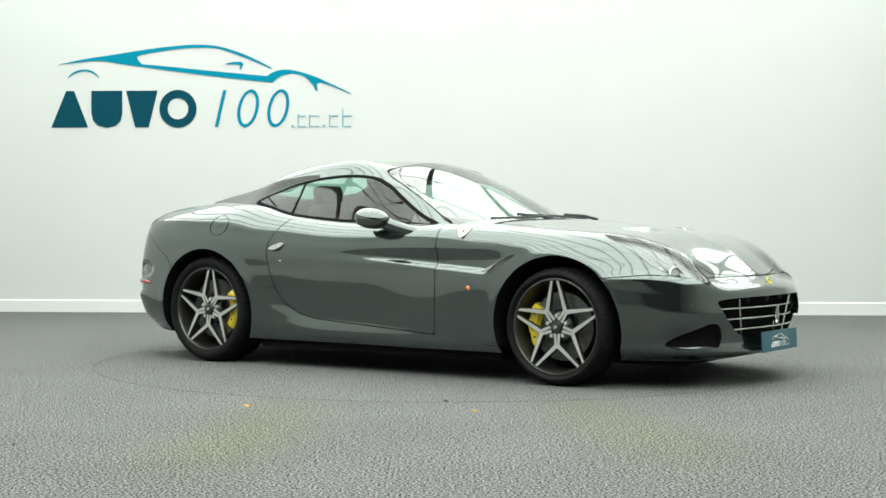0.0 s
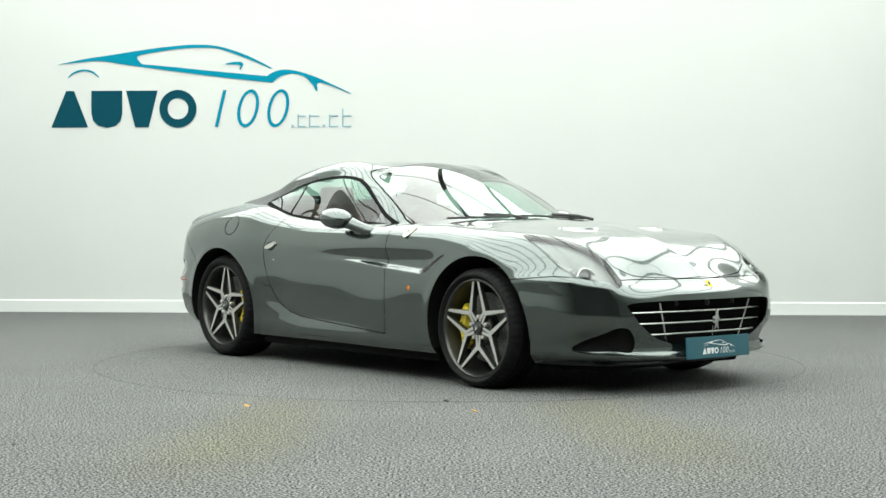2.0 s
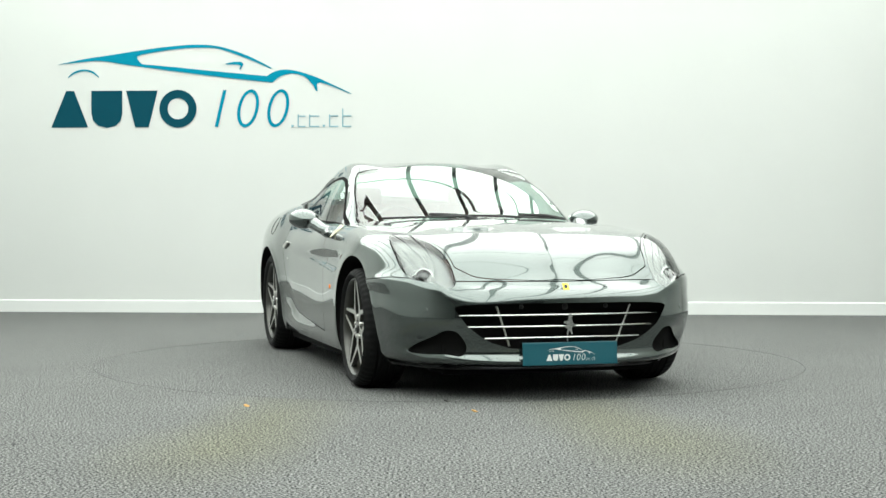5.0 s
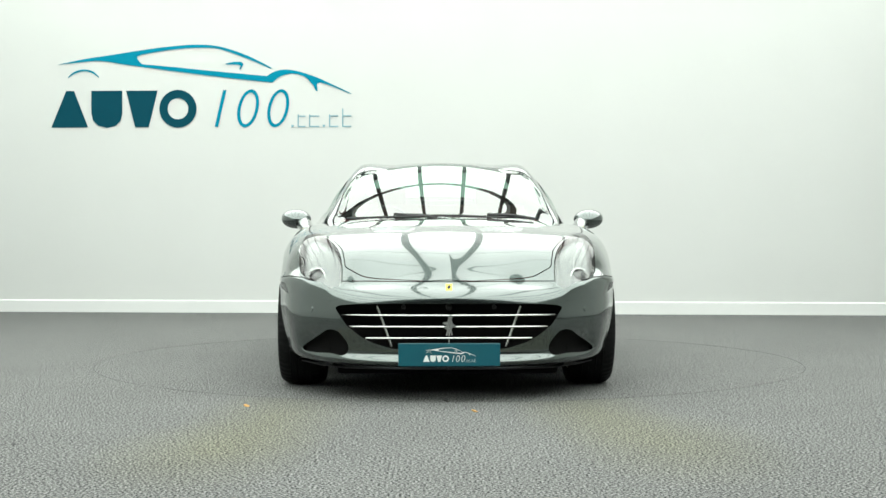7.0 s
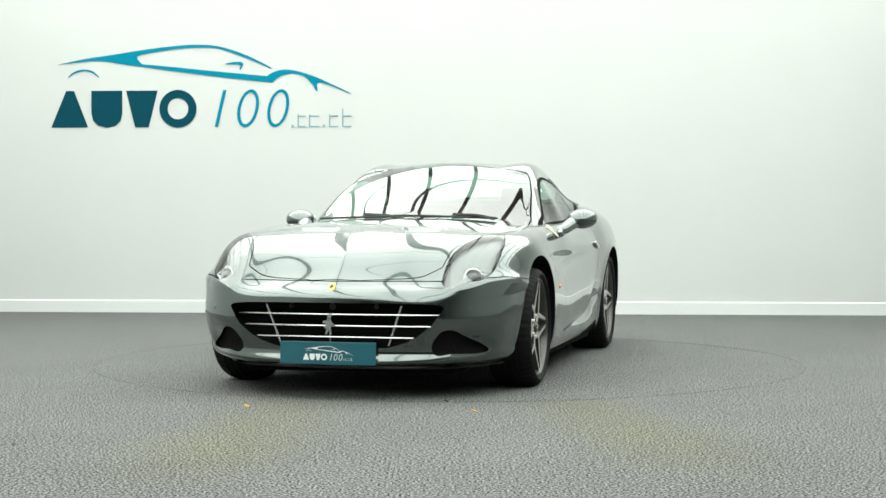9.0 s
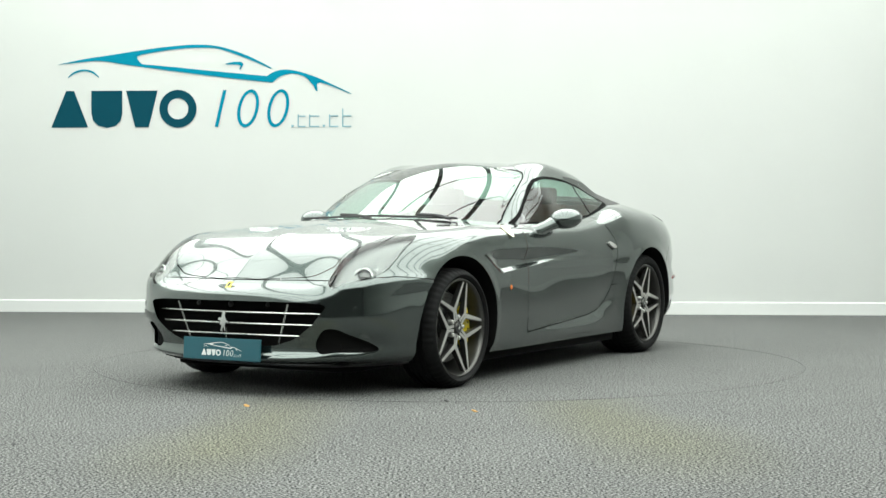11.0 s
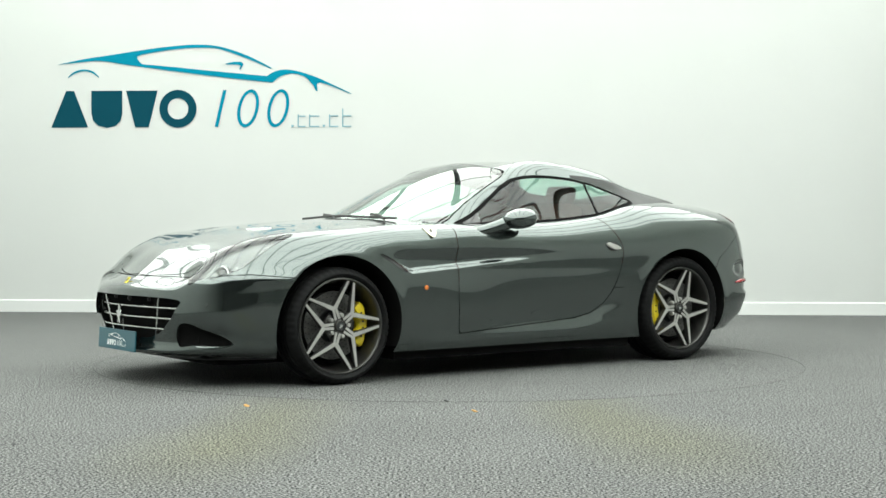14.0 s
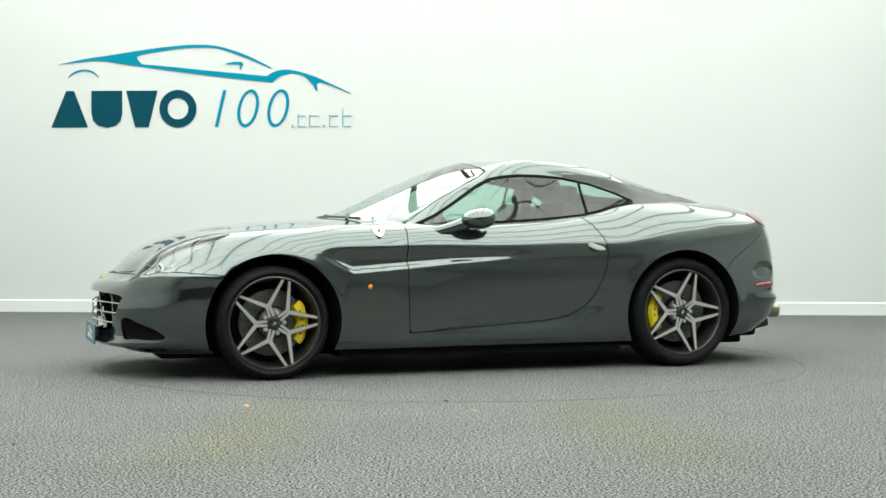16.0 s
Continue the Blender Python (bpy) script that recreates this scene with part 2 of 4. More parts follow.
class Sheet:
    """A dense smooth sheet that can be cut along outlines into named panels, with its normals kept."""

    def __init__(self, G):
        nu, nv, _ = G.shape
        self.V = [tuple(p) for p in G.reshape(-1, 3)]
        N = np.cross(np.gradient(G, axis=0), np.gradient(G, axis=1)).reshape(-1, 3)
        N /= np.linalg.norm(N, axis=1)[:, None] + 1e-12
        self.N = [tuple(p) for p in N]
        self.F = [((i * nv + j), ((i + 1) * nv + j), ((i + 1) * nv + j + 1), (i * nv + j + 1)) for i in range(nu - 1) for j in range(nv - 1)]
        self.L = ["body"] * len(self.F)

    def cut(self, fn, inside, level=0.0, within=("body",)):
        """Faces of the panels within, where fn < level, become the panel inside."""
        V = np.array(self.V)
        f = list(fn(V) - level)
        edge = {}

        def mid(a, b):
            k = (min(a, b), max(a, b))
            if k not in edge:
                t = f[a] / (f[a] - f[b])
                self.V.append(tuple(np.array(self.V[a]) * (1 - t) + np.array(self.V[b]) * t))
                n = np.array(self.N[a]) * (1 - t) + np.array(self.N[b]) * t
                self.N.append(tuple(n / (np.linalg.norm(n) + 1e-12)))
                f.append(0.0)
                edge[k] = len(self.V) - 1
            return edge[k]

        F, L = [], []
        for face, lab in zip(self.F, self.L):
            if lab not in within:
                F.append(face), L.append(lab)
                continue
            vals = [f[i] for i in face]
            if min(vals) >= -1e-7:
                F.append(face), L.append(lab)
            elif max(vals) <= 1e-7:
                F.append(face), L.append(inside)
            else:
                inn, out = [], []
                for k, a in enumerate(face):
                    b = face[(k + 1) % len(face)]
                    if f[a] <= 0:
                        inn.append(a)
                    if f[a] >= 0:
                        out.append(a)
                    if f[a] * f[b] < 0:
                        m = mid(a, b)
                        inn.append(m), out.append(m)
                if len(inn) > 2:
                    F.append(tuple(inn)), L.append(inside)
                if len(out) > 2:
                    F.append(tuple(out)), L.append(lab)
        self.F, self.L = F, L

    def panel(self, fn, inside, gap=0.002, within=("body",)):
        self.cut(fn, "gap", gap, within)
        self.cut(fn, inside, -gap, ("gap",))

    def groove(self, fn, gap=0.002, within=("body",)):
        self.cut(lambda V: np.abs(fn(V)), "gap", gap, within)

    def build(self, name, labels, material, parent, sides=(1, -1), push=0.0, label=""):
        """One mesh of the named panels; sides 1: as drawn, -1: mirrored in the middle plane."""
        faces = [f for f, lab in zip(self.F, self.L) if lab in labels]
        if not faces:
            return None
        used = sorted({i for f in faces for i in f})
        ix = {a: k for k, a in enumerate(used)}
        V0, N0 = np.array(self.V)[used], np.array(self.N)[used]
        V0 = V0 + N0 * push
        VV, NN, FF = [], [], []
        for s in sides:
            o = len(VV)
            VV += [(x, y * s, z) for x, y, z in V0]
            NN += [(x, y * s, z) for x, y, z in N0]
            FF += [tuple(ix[i] + o for i in (f if s > 0 else f[::-1])) for f in faces]
        me = bpy.data.meshes.new(name)
        me.from_pydata(VV, [], FF)
        ob = link(name, me, material, parent, label)
        me.normals_split_custom_set_from_vertices(NN)
        return ob


# ---- the room ----
def room():
    # back wall, turned by four degrees
    m = pose(-0.10, 15.15, 0, 0, 0, -3.94)
    bm = bmesh.new()
    box(bm, (0, 0.10, 4.0), (26, 0.2, 8.0))
    w = part("wall_north", bm, WALLPAINT, None, smooth=False)
    w.matrix_world = m
    tagged(w, "plain white painted studio back wall", "wall", kind="structure")
    bm = bmesh.new()
    prism(bm, [(0, 0), (-0.018, 0), (-0.018, 0.118), (-0.010, 0.128), (0, 0.128)], 25.6, pose(-12.8, 0, 0, 90, 0, 90))
    s = part("baseboard", bm, SKIRT, None, smooth=False)
    s.matrix_world = m
    tagged(s, "low white gloss skirting board along the wall", "skirting board", kind="structure")
    # floor with a round opening for the turntable
    bm = bmesh.new()
    n = 96
    inner = [bm.verts.new((PIVOT[0] + 2.32 * math.cos(2 * math.pi * i / n), PIVOT[1] + 2.32 * math.sin(2 * math.pi * i / n), 0)) for i in range(n)]
    outer = []
    for i in range(n):
        c, s_ = math.cos(2 * math.pi * i / n), math.sin(2 * math.pi * i / n)
        k = 16.0 / max(abs(c), abs(s_))
        outer.append(bm.verts.new((PIVOT[0] + k * c, PIVOT[1] - 3 + k * s_, 0)))
    for i in range(n):
        bm.faces.new((inner[i], outer[i], outer[(i + 1) % n], inner[(i + 1) % n]))
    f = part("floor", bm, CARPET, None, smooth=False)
    tagged(f, "grey flecked loop carpet floor with faint yellowish reflections painted in", "floor", kind="structure")
    bm = bmesh.new()
    box(bm, (0, 7, -0.06), (26, 26, 0.02))
    tagged(part("ground", bm, SHADOW_BLACK, None, smooth=False), "dark sub-floor under the carpet", "sub-floor", kind="structure")
    # Unseen walls, their distance and tone chosen for the reflections in the car body.
    for name, c, size in (("wall_west", (-6.3, 3, 4), (0.2, 26, 8)), ("wall_east", (8.6, 3, 4), (0.2, 26, 8)), ("wall_south", (0, -9.0, 4), (26, 0.2, 8))):
        bm = bmesh.new()
        box(bm, c, size)
        tagged(part(name, bm, DARKWALL if name == "wall_south" else WALLPAINT, None, smooth=False), "plain painted studio wall, unseen, placed for its reflection", "wall", kind="structure")
    bm = bmesh.new()
    box(bm, (0, 3, 8.0), (26, 26, 0.2))
    tagged(part("ceiling", bm, WALLPAINT, None, smooth=False), "plain white studio ceiling", "ceiling", kind="structure")


def light_ceiling():
    """A luminous stretched ceiling between dark cross bars, over the floor in front of the turntable."""
    root = tagged(new("light_ceiling"), "luminous white panel ceiling with dark bars", "ceiling light")
    x0, x1, y0, y1 = -5.58, 5.58, 1.6, 15.3
    bm = bmesh.new()
    box(bm, ((x0 + x1) / 2, (y0 + y1) / 2, CEIL + 0.03), (x1 - x0, y1 - y0, 0.02))
    part("luminous_panel", bm, GLOW, root, smooth=False)
    for k in range(-6, 6):
        bm = bmesh.new()
        box(bm, (0.93 * (k + 0.5), (y0 + y1) / 2, CEIL - 0.02), (0.085, y1 - y0, 0.05), bevel=0.008)
        part("long_bar", bm, BAR, root, smooth=False)
    for k in range(10):
        bm = bmesh.new()
        wide = 0.048 if k == 8 else 0.020
        box(bm, ((x0 + x1) / 2, 1.64 + k * 1.37, CEIL - 0.03), (x1 - x0, wide, 0.03), bevel=0.004)
        part("cross_bar", bm, BAR, root, smooth=False)


def turntable():
    bm = bmesh.new()
    lathe(bm, [(0.0001, 0.0), (2.0, 0.0), (2.3145, 0.0), (2.3155, -0.03)], 96, "z")
    t = part("turntable", bm, CARPET_DISC, None)
    t.location = (*PIVOT, 0.0)
    tagged(t, "round carpeted turntable let into the floor", "turntable")
    bm = bmesh.new()
    lathe(bm, [(2.3150, -0.02), (2.3152, 0.0012), (2.3182, 0.0012), (2.3184, -0.02)], 128, "z")
    part("edge_seam", bm, SEAM, t, "thin dark seam round the edge")
    return t


# ---- wall sign, in its own units (1 unit = 5.83 mm) ----
def ring_shape(cx, cy, rx, ry, w, lean=0.0, n=28):
    out = [(cx + rx * math.cos(2 * math.pi * i / n) + lean * ry * math.sin(2 * math.pi * i / n), cy + ry * math.sin(2 * math.pi * i / n)) for i in range(n)]
    inn = [(cx + (rx - w) * math.cos(2 * math.pi * i / n) + lean * (ry - w) * math.sin(2 * math.pi * i / n), cy + (ry - w) * math.sin(2 * math.pi * i / n)) for i in range(n)]
    return out, inn


def ring_prism(bm, out, inn, depth, m):
    n = len(out)
    V = [[bm.verts.new(m @ Vector((x, y, d))) for x, y in ring] for d in (0, depth) for ring in (out, inn)]
    lo_o, lo_i, hi_o, hi_i = V
    for i in range(n):
        j = (i + 1) % n
        bm.faces.new((hi_o[i], hi_o[j], hi_i[j], hi_i[i]))
        bm.faces.new((lo_o[i], lo_o[j], hi_o[j], hi_o[i]))
        bm.faces.new((lo_i[j], lo_i[i], hi_i[i], hi_i[j]))


def swoosh(bm, top, bottom, depth, m):
    """A tapering stroke between two smooth edges."""
    A, B = rounded(top, 8, False), rounded(bottom, 8, False)
    A = A[np.linspace(0, len(A) - 1, 40).astype(int)]
    B = B[np.linspace(0, len(B) - 1, 40).astype(int)]
    prism(bm, [tuple(q) for q in A] + [tuple(q) for q in B[::-1]], depth, m)


def emblem(parent, m, depth, dark, teal, pale):
    """Plain coloured shapes of the dealer's sign: a car outline over a row of blocks. Units from its lower left corner."""
    I = m
    upper = rounded([(11, 112), (61, 122), (111, 129), (161, 136.5), (211, 142.5), (261, 145.5), (291, 143.5), (341, 129), (392, 104)], 5, False)
    lower = rounded([(390, 102.5), (341, 123.5), (291, 139), (261, 140), (211, 136.5), (161, 128.5)], 5, False)
    bm = bmesh.new()      # roof stroke with the filled tail
    prism(bm, [tuple(q) for q in upper] + [tuple(q) for q in lower] + [(154, 126), (154, 122), (158, 116), (163, 112), (126, 112.5), (101, 117), (81, 118.5), (51, 116)], depth, I)
    part("roof_stroke", bm, teal, parent, smooth=False)
    bm = bmesh.new()      # waist stroke
    prism(bm, [(126, 112.5), (163, 112), (211, 107.5), (311, 97), (383, 90), (393, 78.5), (361, 82), (311, 87.5), (211, 100.5)], depth, I)
    part("waist_stroke", bm, teal, parent, smooth=False)
    upper = rounded([(383, 90), (391, 95), (401, 99), (416, 101), (431, 99.5), (451, 94), (471, 87), (491, 78), (532, 58.5)], 4, False)
    lower = rounded([(527, 59), (501, 70), (475, 79), (456, 84), (446, 90), (433, 93.5), (419, 93), (408, 89.5), (399, 84), (393, 78.5)], 4, False)
    bm = bmesh.new()      # bonnet stroke
    prism(bm, [tuple(q) for q in upper] + [tuple(q) for q in lower], depth, I)
    part("bonnet_stroke", bm, teal, parent, smooth=False)
    bm = bmesh.new()
    prism(bm, [(454, 85), (464, 74), (469, 64), (472, 63.5), (471, 76), (478, 79)], depth, I)
    part("arch_stroke", bm, teal, parent, smooth=False)
    bm = bmesh.new()
    swoosh(bm, [(30, 90), (45, 101), (60, 103.5), (75, 100), (86, 90)], [(31, 89), (46, 98), (60, 100.5), (74, 97), (85, 89)], depth, I)
    part("rear_arch_stroke", bm, teal, parent, smooth=False)
    bm = bmesh.new()
    prism(bm, [(310, 112), (325, 115), (338, 115), (342, 111), (337, 102), (335, 102), (337, 108.5), (331, 110.5), (312, 110.5)], depth, I)
    part("mirror_stroke", bm, teal, parent, smooth=False)
    for pts in ([(0, 2), (27, 66), (41, 66), (66, 2)], [(72, 26), (72, 66), (127, 66), (127, 26), (124, 14), (116, 5), (100, 1), (84, 5), (75, 14)], [(134, 66), (190, 66), (174, 2), (150, 2)]):
        bm = bmesh.new()
        prism(bm, pts, depth, I)
        part("dark_block", bm, dark, parent, smooth=False)
    bm = bmesh.new()
    ring_prism(bm, *ring_shape(226, 34, 33, 33, 14.5), depth, I)
    part("dark_ring", bm, dark, parent, smooth=False)
    bm = bmesh.new()
    prism(bm, [(291, 2), (306, 66), (312, 66), (297, 2)], depth, I)
    part("slanted_bar", bm, teal, parent, smooth=False)
    for cx in (350, 403):
        bm = bmesh.new()
        ring_prism(bm, *ring_shape(cx, 34, 18.5, 33, 5.5, 0.18), depth, I)
        part("slanted_ring", bm, teal, parent, smooth=False)
    for x, w, h in ((426, 4, 4), (437, 14, 22), (457, 18, 22), (481, 4, 4), (492, 16, 22), (515, 16, 32)):
        bm = bmesh.new()
        if w == 4:
            prism(bm, [(x, 1), (x + w, 1), (x + w, 1 + h), (x, 1 + h)], depth, I)
        else:
            prism(bm, [(x, 1), (x + 2, 1), (x + 2, 1 + h), (x, 1 + h)], depth, I)
            prism(bm, [(x + 2, 1), (x + w, 1), (x + w, 3), (x + 2, 3)], depth, I)
            prism(bm, [(x + 2, 19), (x + w, 19), (x + w, 21), (x + 2, 21)], depth, I)
        part("thin_bar", bm, pale, parent, smooth=False)


def wall_sign():
    root = new("wall_sign")
    root.matrix_world = pose(-0.10, 15.15, 0, 0, 0, -3.94) @ Matrix.Translation((-3.958, -0.004, 1.895))
    tagged(root, "teal vinyl car outline above petrol blocks on white wall", "sign")
    s = 0.00588
    emblem(root, Matrix.Rotation(radians(90), 4, "X") @ Matrix.Diagonal((s, s, 1, 1)), 0.003, SIGN_DARK, SIGN_TEAL, SIGN_PALE)


def floor_bits():
    for x, y, sx, mt, lab in ((-0.985, 7.46, 0.022, SHIELD, "small orange crumb lying on the carpet"), (0.155, 7.25, 0.02, SHIELD, "small orange crumb lying on the carpet"), (0.018, 7.67, 0.016, BLACK, "small dark crumb lying on the carpet"), (-1.78, 6.16, 0.016, BLACK, "small dark crumb lying on the carpet")):
        bm = bmesh.new()
        bmesh.ops.create_icosphere(bm, subdivisions=1, radius=1, matrix=pose(x, y, 0.004, 10, 20, 30 * x) @ Matrix.Diagonal((sx, sx * 0.6, 0.005, 1)))
        tagged(part("crumb", bm, CRUMB if mt is SHIELD else mt, None), lab, "crumb", "crumbs on the carpet")


CRUMB = mat("orange_crumb", (0.40, 0.22, 0.06), 0.8)
room()
light_ceiling()
disc = turntable()
wall_sign()
floor_bits()


# ---- the car: x forward, y to its left, z up, origin between the axles on the ground ----
car = tagged(new("sports_car"), "dark grey metallic coupe-cabriolet with hardtop up on turntable", "car")
FRONT_AXLE, REAR_AXLE = 1.334, -1.334


def xs(x, sx, y, z):
    """One section at x whose middle point lies at sx."""
    return [(x + (sx - x) * (0 if k < 6 else 0.5 if k == 7 else 1 if k == 8 else 0.05), y[k], z[k]) for k in range(9)]


SECTIONS = [
    [(2.14, 0, .165), (2.238, 0, .190), (2.215, 0, .245), (2.245, 0, .38), (2.250, 0, .50), (2.228, 0, .57), (2.170, 0, .620), (2.07, 0, .693), (1.96, 0, .764)],
    [(2.13, .25, .165), (2.228, .25, .190), (2.205, .25, .245), (2.243, .25, .38), (2.244, .25, .50), (2.214, .25, .568), (2.140, .245, .618), (2.03, .19, .698), (1.89, 0, .790)],
    [(2.08, .47, .167), (2.180, .48, .193), (2.165, .485, .25), (2.210, .485, .38), (2.208, .485, .497), (2.170, .480, .566), (2.078, .462, .616), (1.952, .34, .756), (1.81, 0, .832)],
    [(1.99, .65, .17), (2.088, .68, .200), (2.090, .69, .262), (2.116, .695, .38), (2.108, .69, .49), (2.094, .678, .576), (2.016, .610, .704), (1.89, .43, .790), (1.72, 0, .853)],
    [(1.85, .775, .172), (1.925, .815, .208), (1.942, .832, .28), (1.950, .840, .40), (1.935, .838, .51), (1.922, .826, .606), (1.87, .715, .775), (1.735, .50, .848), (1.61, 0, .878)],
    [(1.68, .85, .172), (1.725, .885, .215), (1.735, .900, .29), (1.735, .906, .42), (1.725, .904, .55), (1.717, .895, .662), (1.675, .792, .834), (1.58, .55, .880), (1.48, 0, .900)],
    [(1.50, .88, .17), (1.51, .915, .22), (1.51, .927, .30), (1.51, .933, .45), (1.50, .932, .60), (1.49, .912, .735), (1.47, .828, .855), (1.43, .55, .891), (1.36, 0, .914)],
    xs(1.335, 1.25, (.90, .930, .942, .948, .948, .928, .852, .55, 0), (.17, .22, .30, .45, .62, .77, .866, .909, .924)),
    xs(1.10, 1.07, (.90, .925, .938, .948, .948, .928, .855, .55, 0), (.17, .22, .30, .45, .62, .775, .880, .925, .938)),
    xs(0.80, 0.80, (.90, .920, .930, .940, .942, .924, .850, .55, 0), (.17, .22, .30, .45, .62, .782, .892, .938, .950)),
    xs(0.45, 0.45, (.895, .92, .925, .93, .93, .925, .85, .5, 0), (.17, .23, .30, .45, .62, .79, .90, .93, .93)),
    xs(0.0, 0.0, (.89, .915, .915, .92, .925, .92, .83, .5, 0), (.172, .24, .31, .45, .62, .79, .912, .93, .93)),
    xs(-0.4, -0.4, (.885, .91, .91, .918, .925, .92, .82, .5, 0), (.172, .24, .32, .45, .62, .80, .93, .94, .94)),
    xs(-0.75, -0.75, (.885, .905, .91, .92, .93, .925, .82, .5, 0), (.172, .24, .32, .45, .62, .80, .965, .97, .97)),
    xs(-1.05, -1.05, (.89, .91, .925, .94, .95, .945, .82, .5, 0), (.172, .23, .31, .45, .62, .82, 1.02, 1.04, 1.04)),
    xs(-1.335, -1.335, (.90, .93, .95, .958, .96, .945, .84, .55, 0), (.175, .23, .30, .45, .62, .83, 1.0, 1.08, 1.09)),
    xs(-1.60, -1.60, (.89, .925, .945, .953, .953, .93, .83, .52, 0), (.18, .24, .31, .45, .64, .84, .985, 1.06, 1.075)),
    xs(-1.85, -1.80, (.83, .88, .905, .915, .91, .885, .79, .5, 0), (.20, .26, .33, .46, .66, .85, .965, 1.045, 1.06)),
    [(-1.98, .72, .23), (-2.03, .79, .28), (-2.06, .82, .36), (-2.09, .83, .48), (-2.09, .825, .66), (-2.06, .80, .84), (-2.02, .73, .95), (-1.98, .45, 1.02), (-1.95, 0, 1.04)],
    [(-2.1, .55, .27), (-2.15, .60, .31), (-2.19, .63, .38), (-2.21, .64, .49), (-2.2, .635, .66), (-2.19, .62, .84), (-2.16, .58, .945), (-2.12, .40, 1.0), (-2.08, 0, 1.025)],
    [(-2.16, .30, .28), (-2.2, .33, .31), (-2.23, .34, .38), (-2.255, .345, .5), (-2.245, .34, .66), (-2.235, .335, .85), (-2.22, .32, .95), (-2.19, .25, .99), (-2.16, 0, 1.01)],
    [(-2.17, 0, .28), (-2.21, 0, .31), (-2.24, 0, .38), (-2.265, 0, .5), (-2.255, 0, .66), (-2.245, 0, .85), (-2.24, 0, .955), (-2.225, 0, .985), (-2.205, 0, 1.0)],
]


def smoothstep(a, b, x):
    t = np.clip((x - a) / (b - a), 0, 1)
    return t * t * (3 - 2 * t)


def body_grid(nu=300, nv=120):
    S = np.array(SECTIONS)
    n = len(S)
    w = np.concatenate([[0], np.cumsum(np.linalg.norm(np.diff(S[:, 3], axis=0), axis=1))])
    q = np.linspace(0, w[-1], nu)
    rows = np.stack([spline(w, S[:, k], q) for k in range(9)], axis=1)
    kv = np.array([0, .06, .14, .27, .42, .56, .70, .86, 1.0])
    G = np.stack([spline(kv, rows[i], np.linspace(0, 1, nv)) for i in range(nu)])
    for k in range(10):
        P = np.concatenate([G, G[:, -2:-1] * (1, -1, 1)], axis=1)
        avg = G.copy()
        avg[1:-1, 1:] = (P[:-2, 1:-1] + P[2:, 1:-1] + P[1:-1, :-2] + P[1:-1, 2:]) / 4
        avg[1:-1, 0] = G[1:-1, 0]
        G += 0.5 * (avg - G)
    # the bonnet is one clean pressing, bowed in plan at its front
    BON = [(2.16, -.3), (2.13, .245), (2.05, .44), (1.98, .52), (1.76, .62), (1.60, .72), (1.40, .78), (1.1, .80), (.4, .80), (.4, -.3)]
    x, y = G[..., 0], G[..., 1]
    xi = x + 0.36 * y ** 2 * smoothstep(1.72, 2.12, x)
    zc = np.polyval([-0.0334, -0.1023, -0.0805, -0.0560, -0.0652, 0.9303], np.clip(xi, .3, 2.25) - 1.2)
    press = zc - 0.04 * y ** 2 - 0.09 * y ** 4
    wgt = smoothstep(0.0, 0.15, -sdf(BON, x.ravel(), y.ravel()).reshape(nu, nv)) * smoothstep(.60, .64, G[..., 2])
    G[..., 2] += wgt * (press - G[..., 2])
    # ease the pressing, the lamps and the wing crests into one flowing surface
    ease = (smoothstep(.57, .66, G[..., 2]) * smoothstep(.95, 1.25, G[..., 0]))[..., None]
    for _ in range(100):
        P = np.concatenate([G, G[:, -2:-1] * (1, -1, 1)], axis=1)
        avg = G.copy()
        avg[1:-1, 1:] = (P[:-2, 1:-1] + P[2:, 1:-1] + P[1:-1, :-2] + P[1:-1, 2:]) / 4
        avg[1:-1, 0] = G[1:-1, 0]
        G += 0.5 * ease * (avg - G)
    # a firm crest along the upper edge of the bumper
    line = np.interp(G[..., 0], [1.5, 1.61, 1.75, 1.87, 1.98, 2.05, 2.2], [.600, .614, .625, .636, .632, .616, .60]) - .012
    crest = np.exp(-((G[..., 2] - line) / .034) ** 2) * smoothstep(.52, .66, G[..., 1]) * smoothstep(1.55, 1.75, G[..., 0])
    G[..., 1] += 0.015 * crest
    G[..., 0] += 0.008 * crest
    # below its crest the bumper tucks in towards the ground
    down = np.clip((.50 - G[..., 2]) / .24, 0, 1)
    G[..., 1] -= 0.030 * down ** 1.5 * smoothstep(.50, .72, G[..., 1]) * smoothstep(1.5, 1.7, G[..., 0])
    x, y, z = G[..., 0], G[..., 1], G[..., 2]
    # scallop behind the front wheel: a crest that rises from the wing vent and fades along the door
    crest = np.interp(x, [-0.6, -0.13, 0.24, 0.50, 0.86, 1.0, 1.2], [.72, .698, .677, .655, .628, .69, .80])
    amp = 0.030 * smoothstep(-0.55, 0.55, x) * (1 - smoothstep(0.86, 1.08, x))
    up = z - crest
    dent = smoothstep(-0.006, 0.030, up) * (1 - smoothstep(0.70, 0.785, z))
    G[..., 1] -= amp * dent * (y > 0.5)
    # tuck of the door above the flared sill
    line = np.interp(x, [-1.0, -.659, -.55, -.42, .24, .504, 1.0], [.45, .40, .345, .318, .276, .258, .235])
    along = smoothstep(-0.98, -0.45, x) * (1 - smoothstep(0.50, 0.95, x)) * (y > 0.5)
    gap_ = z - line
    tuck = np.where(gap_ > 0, np.exp(-(gap_ / 0.10) ** 2), np.exp(-(gap_ / 0.045) ** 2))
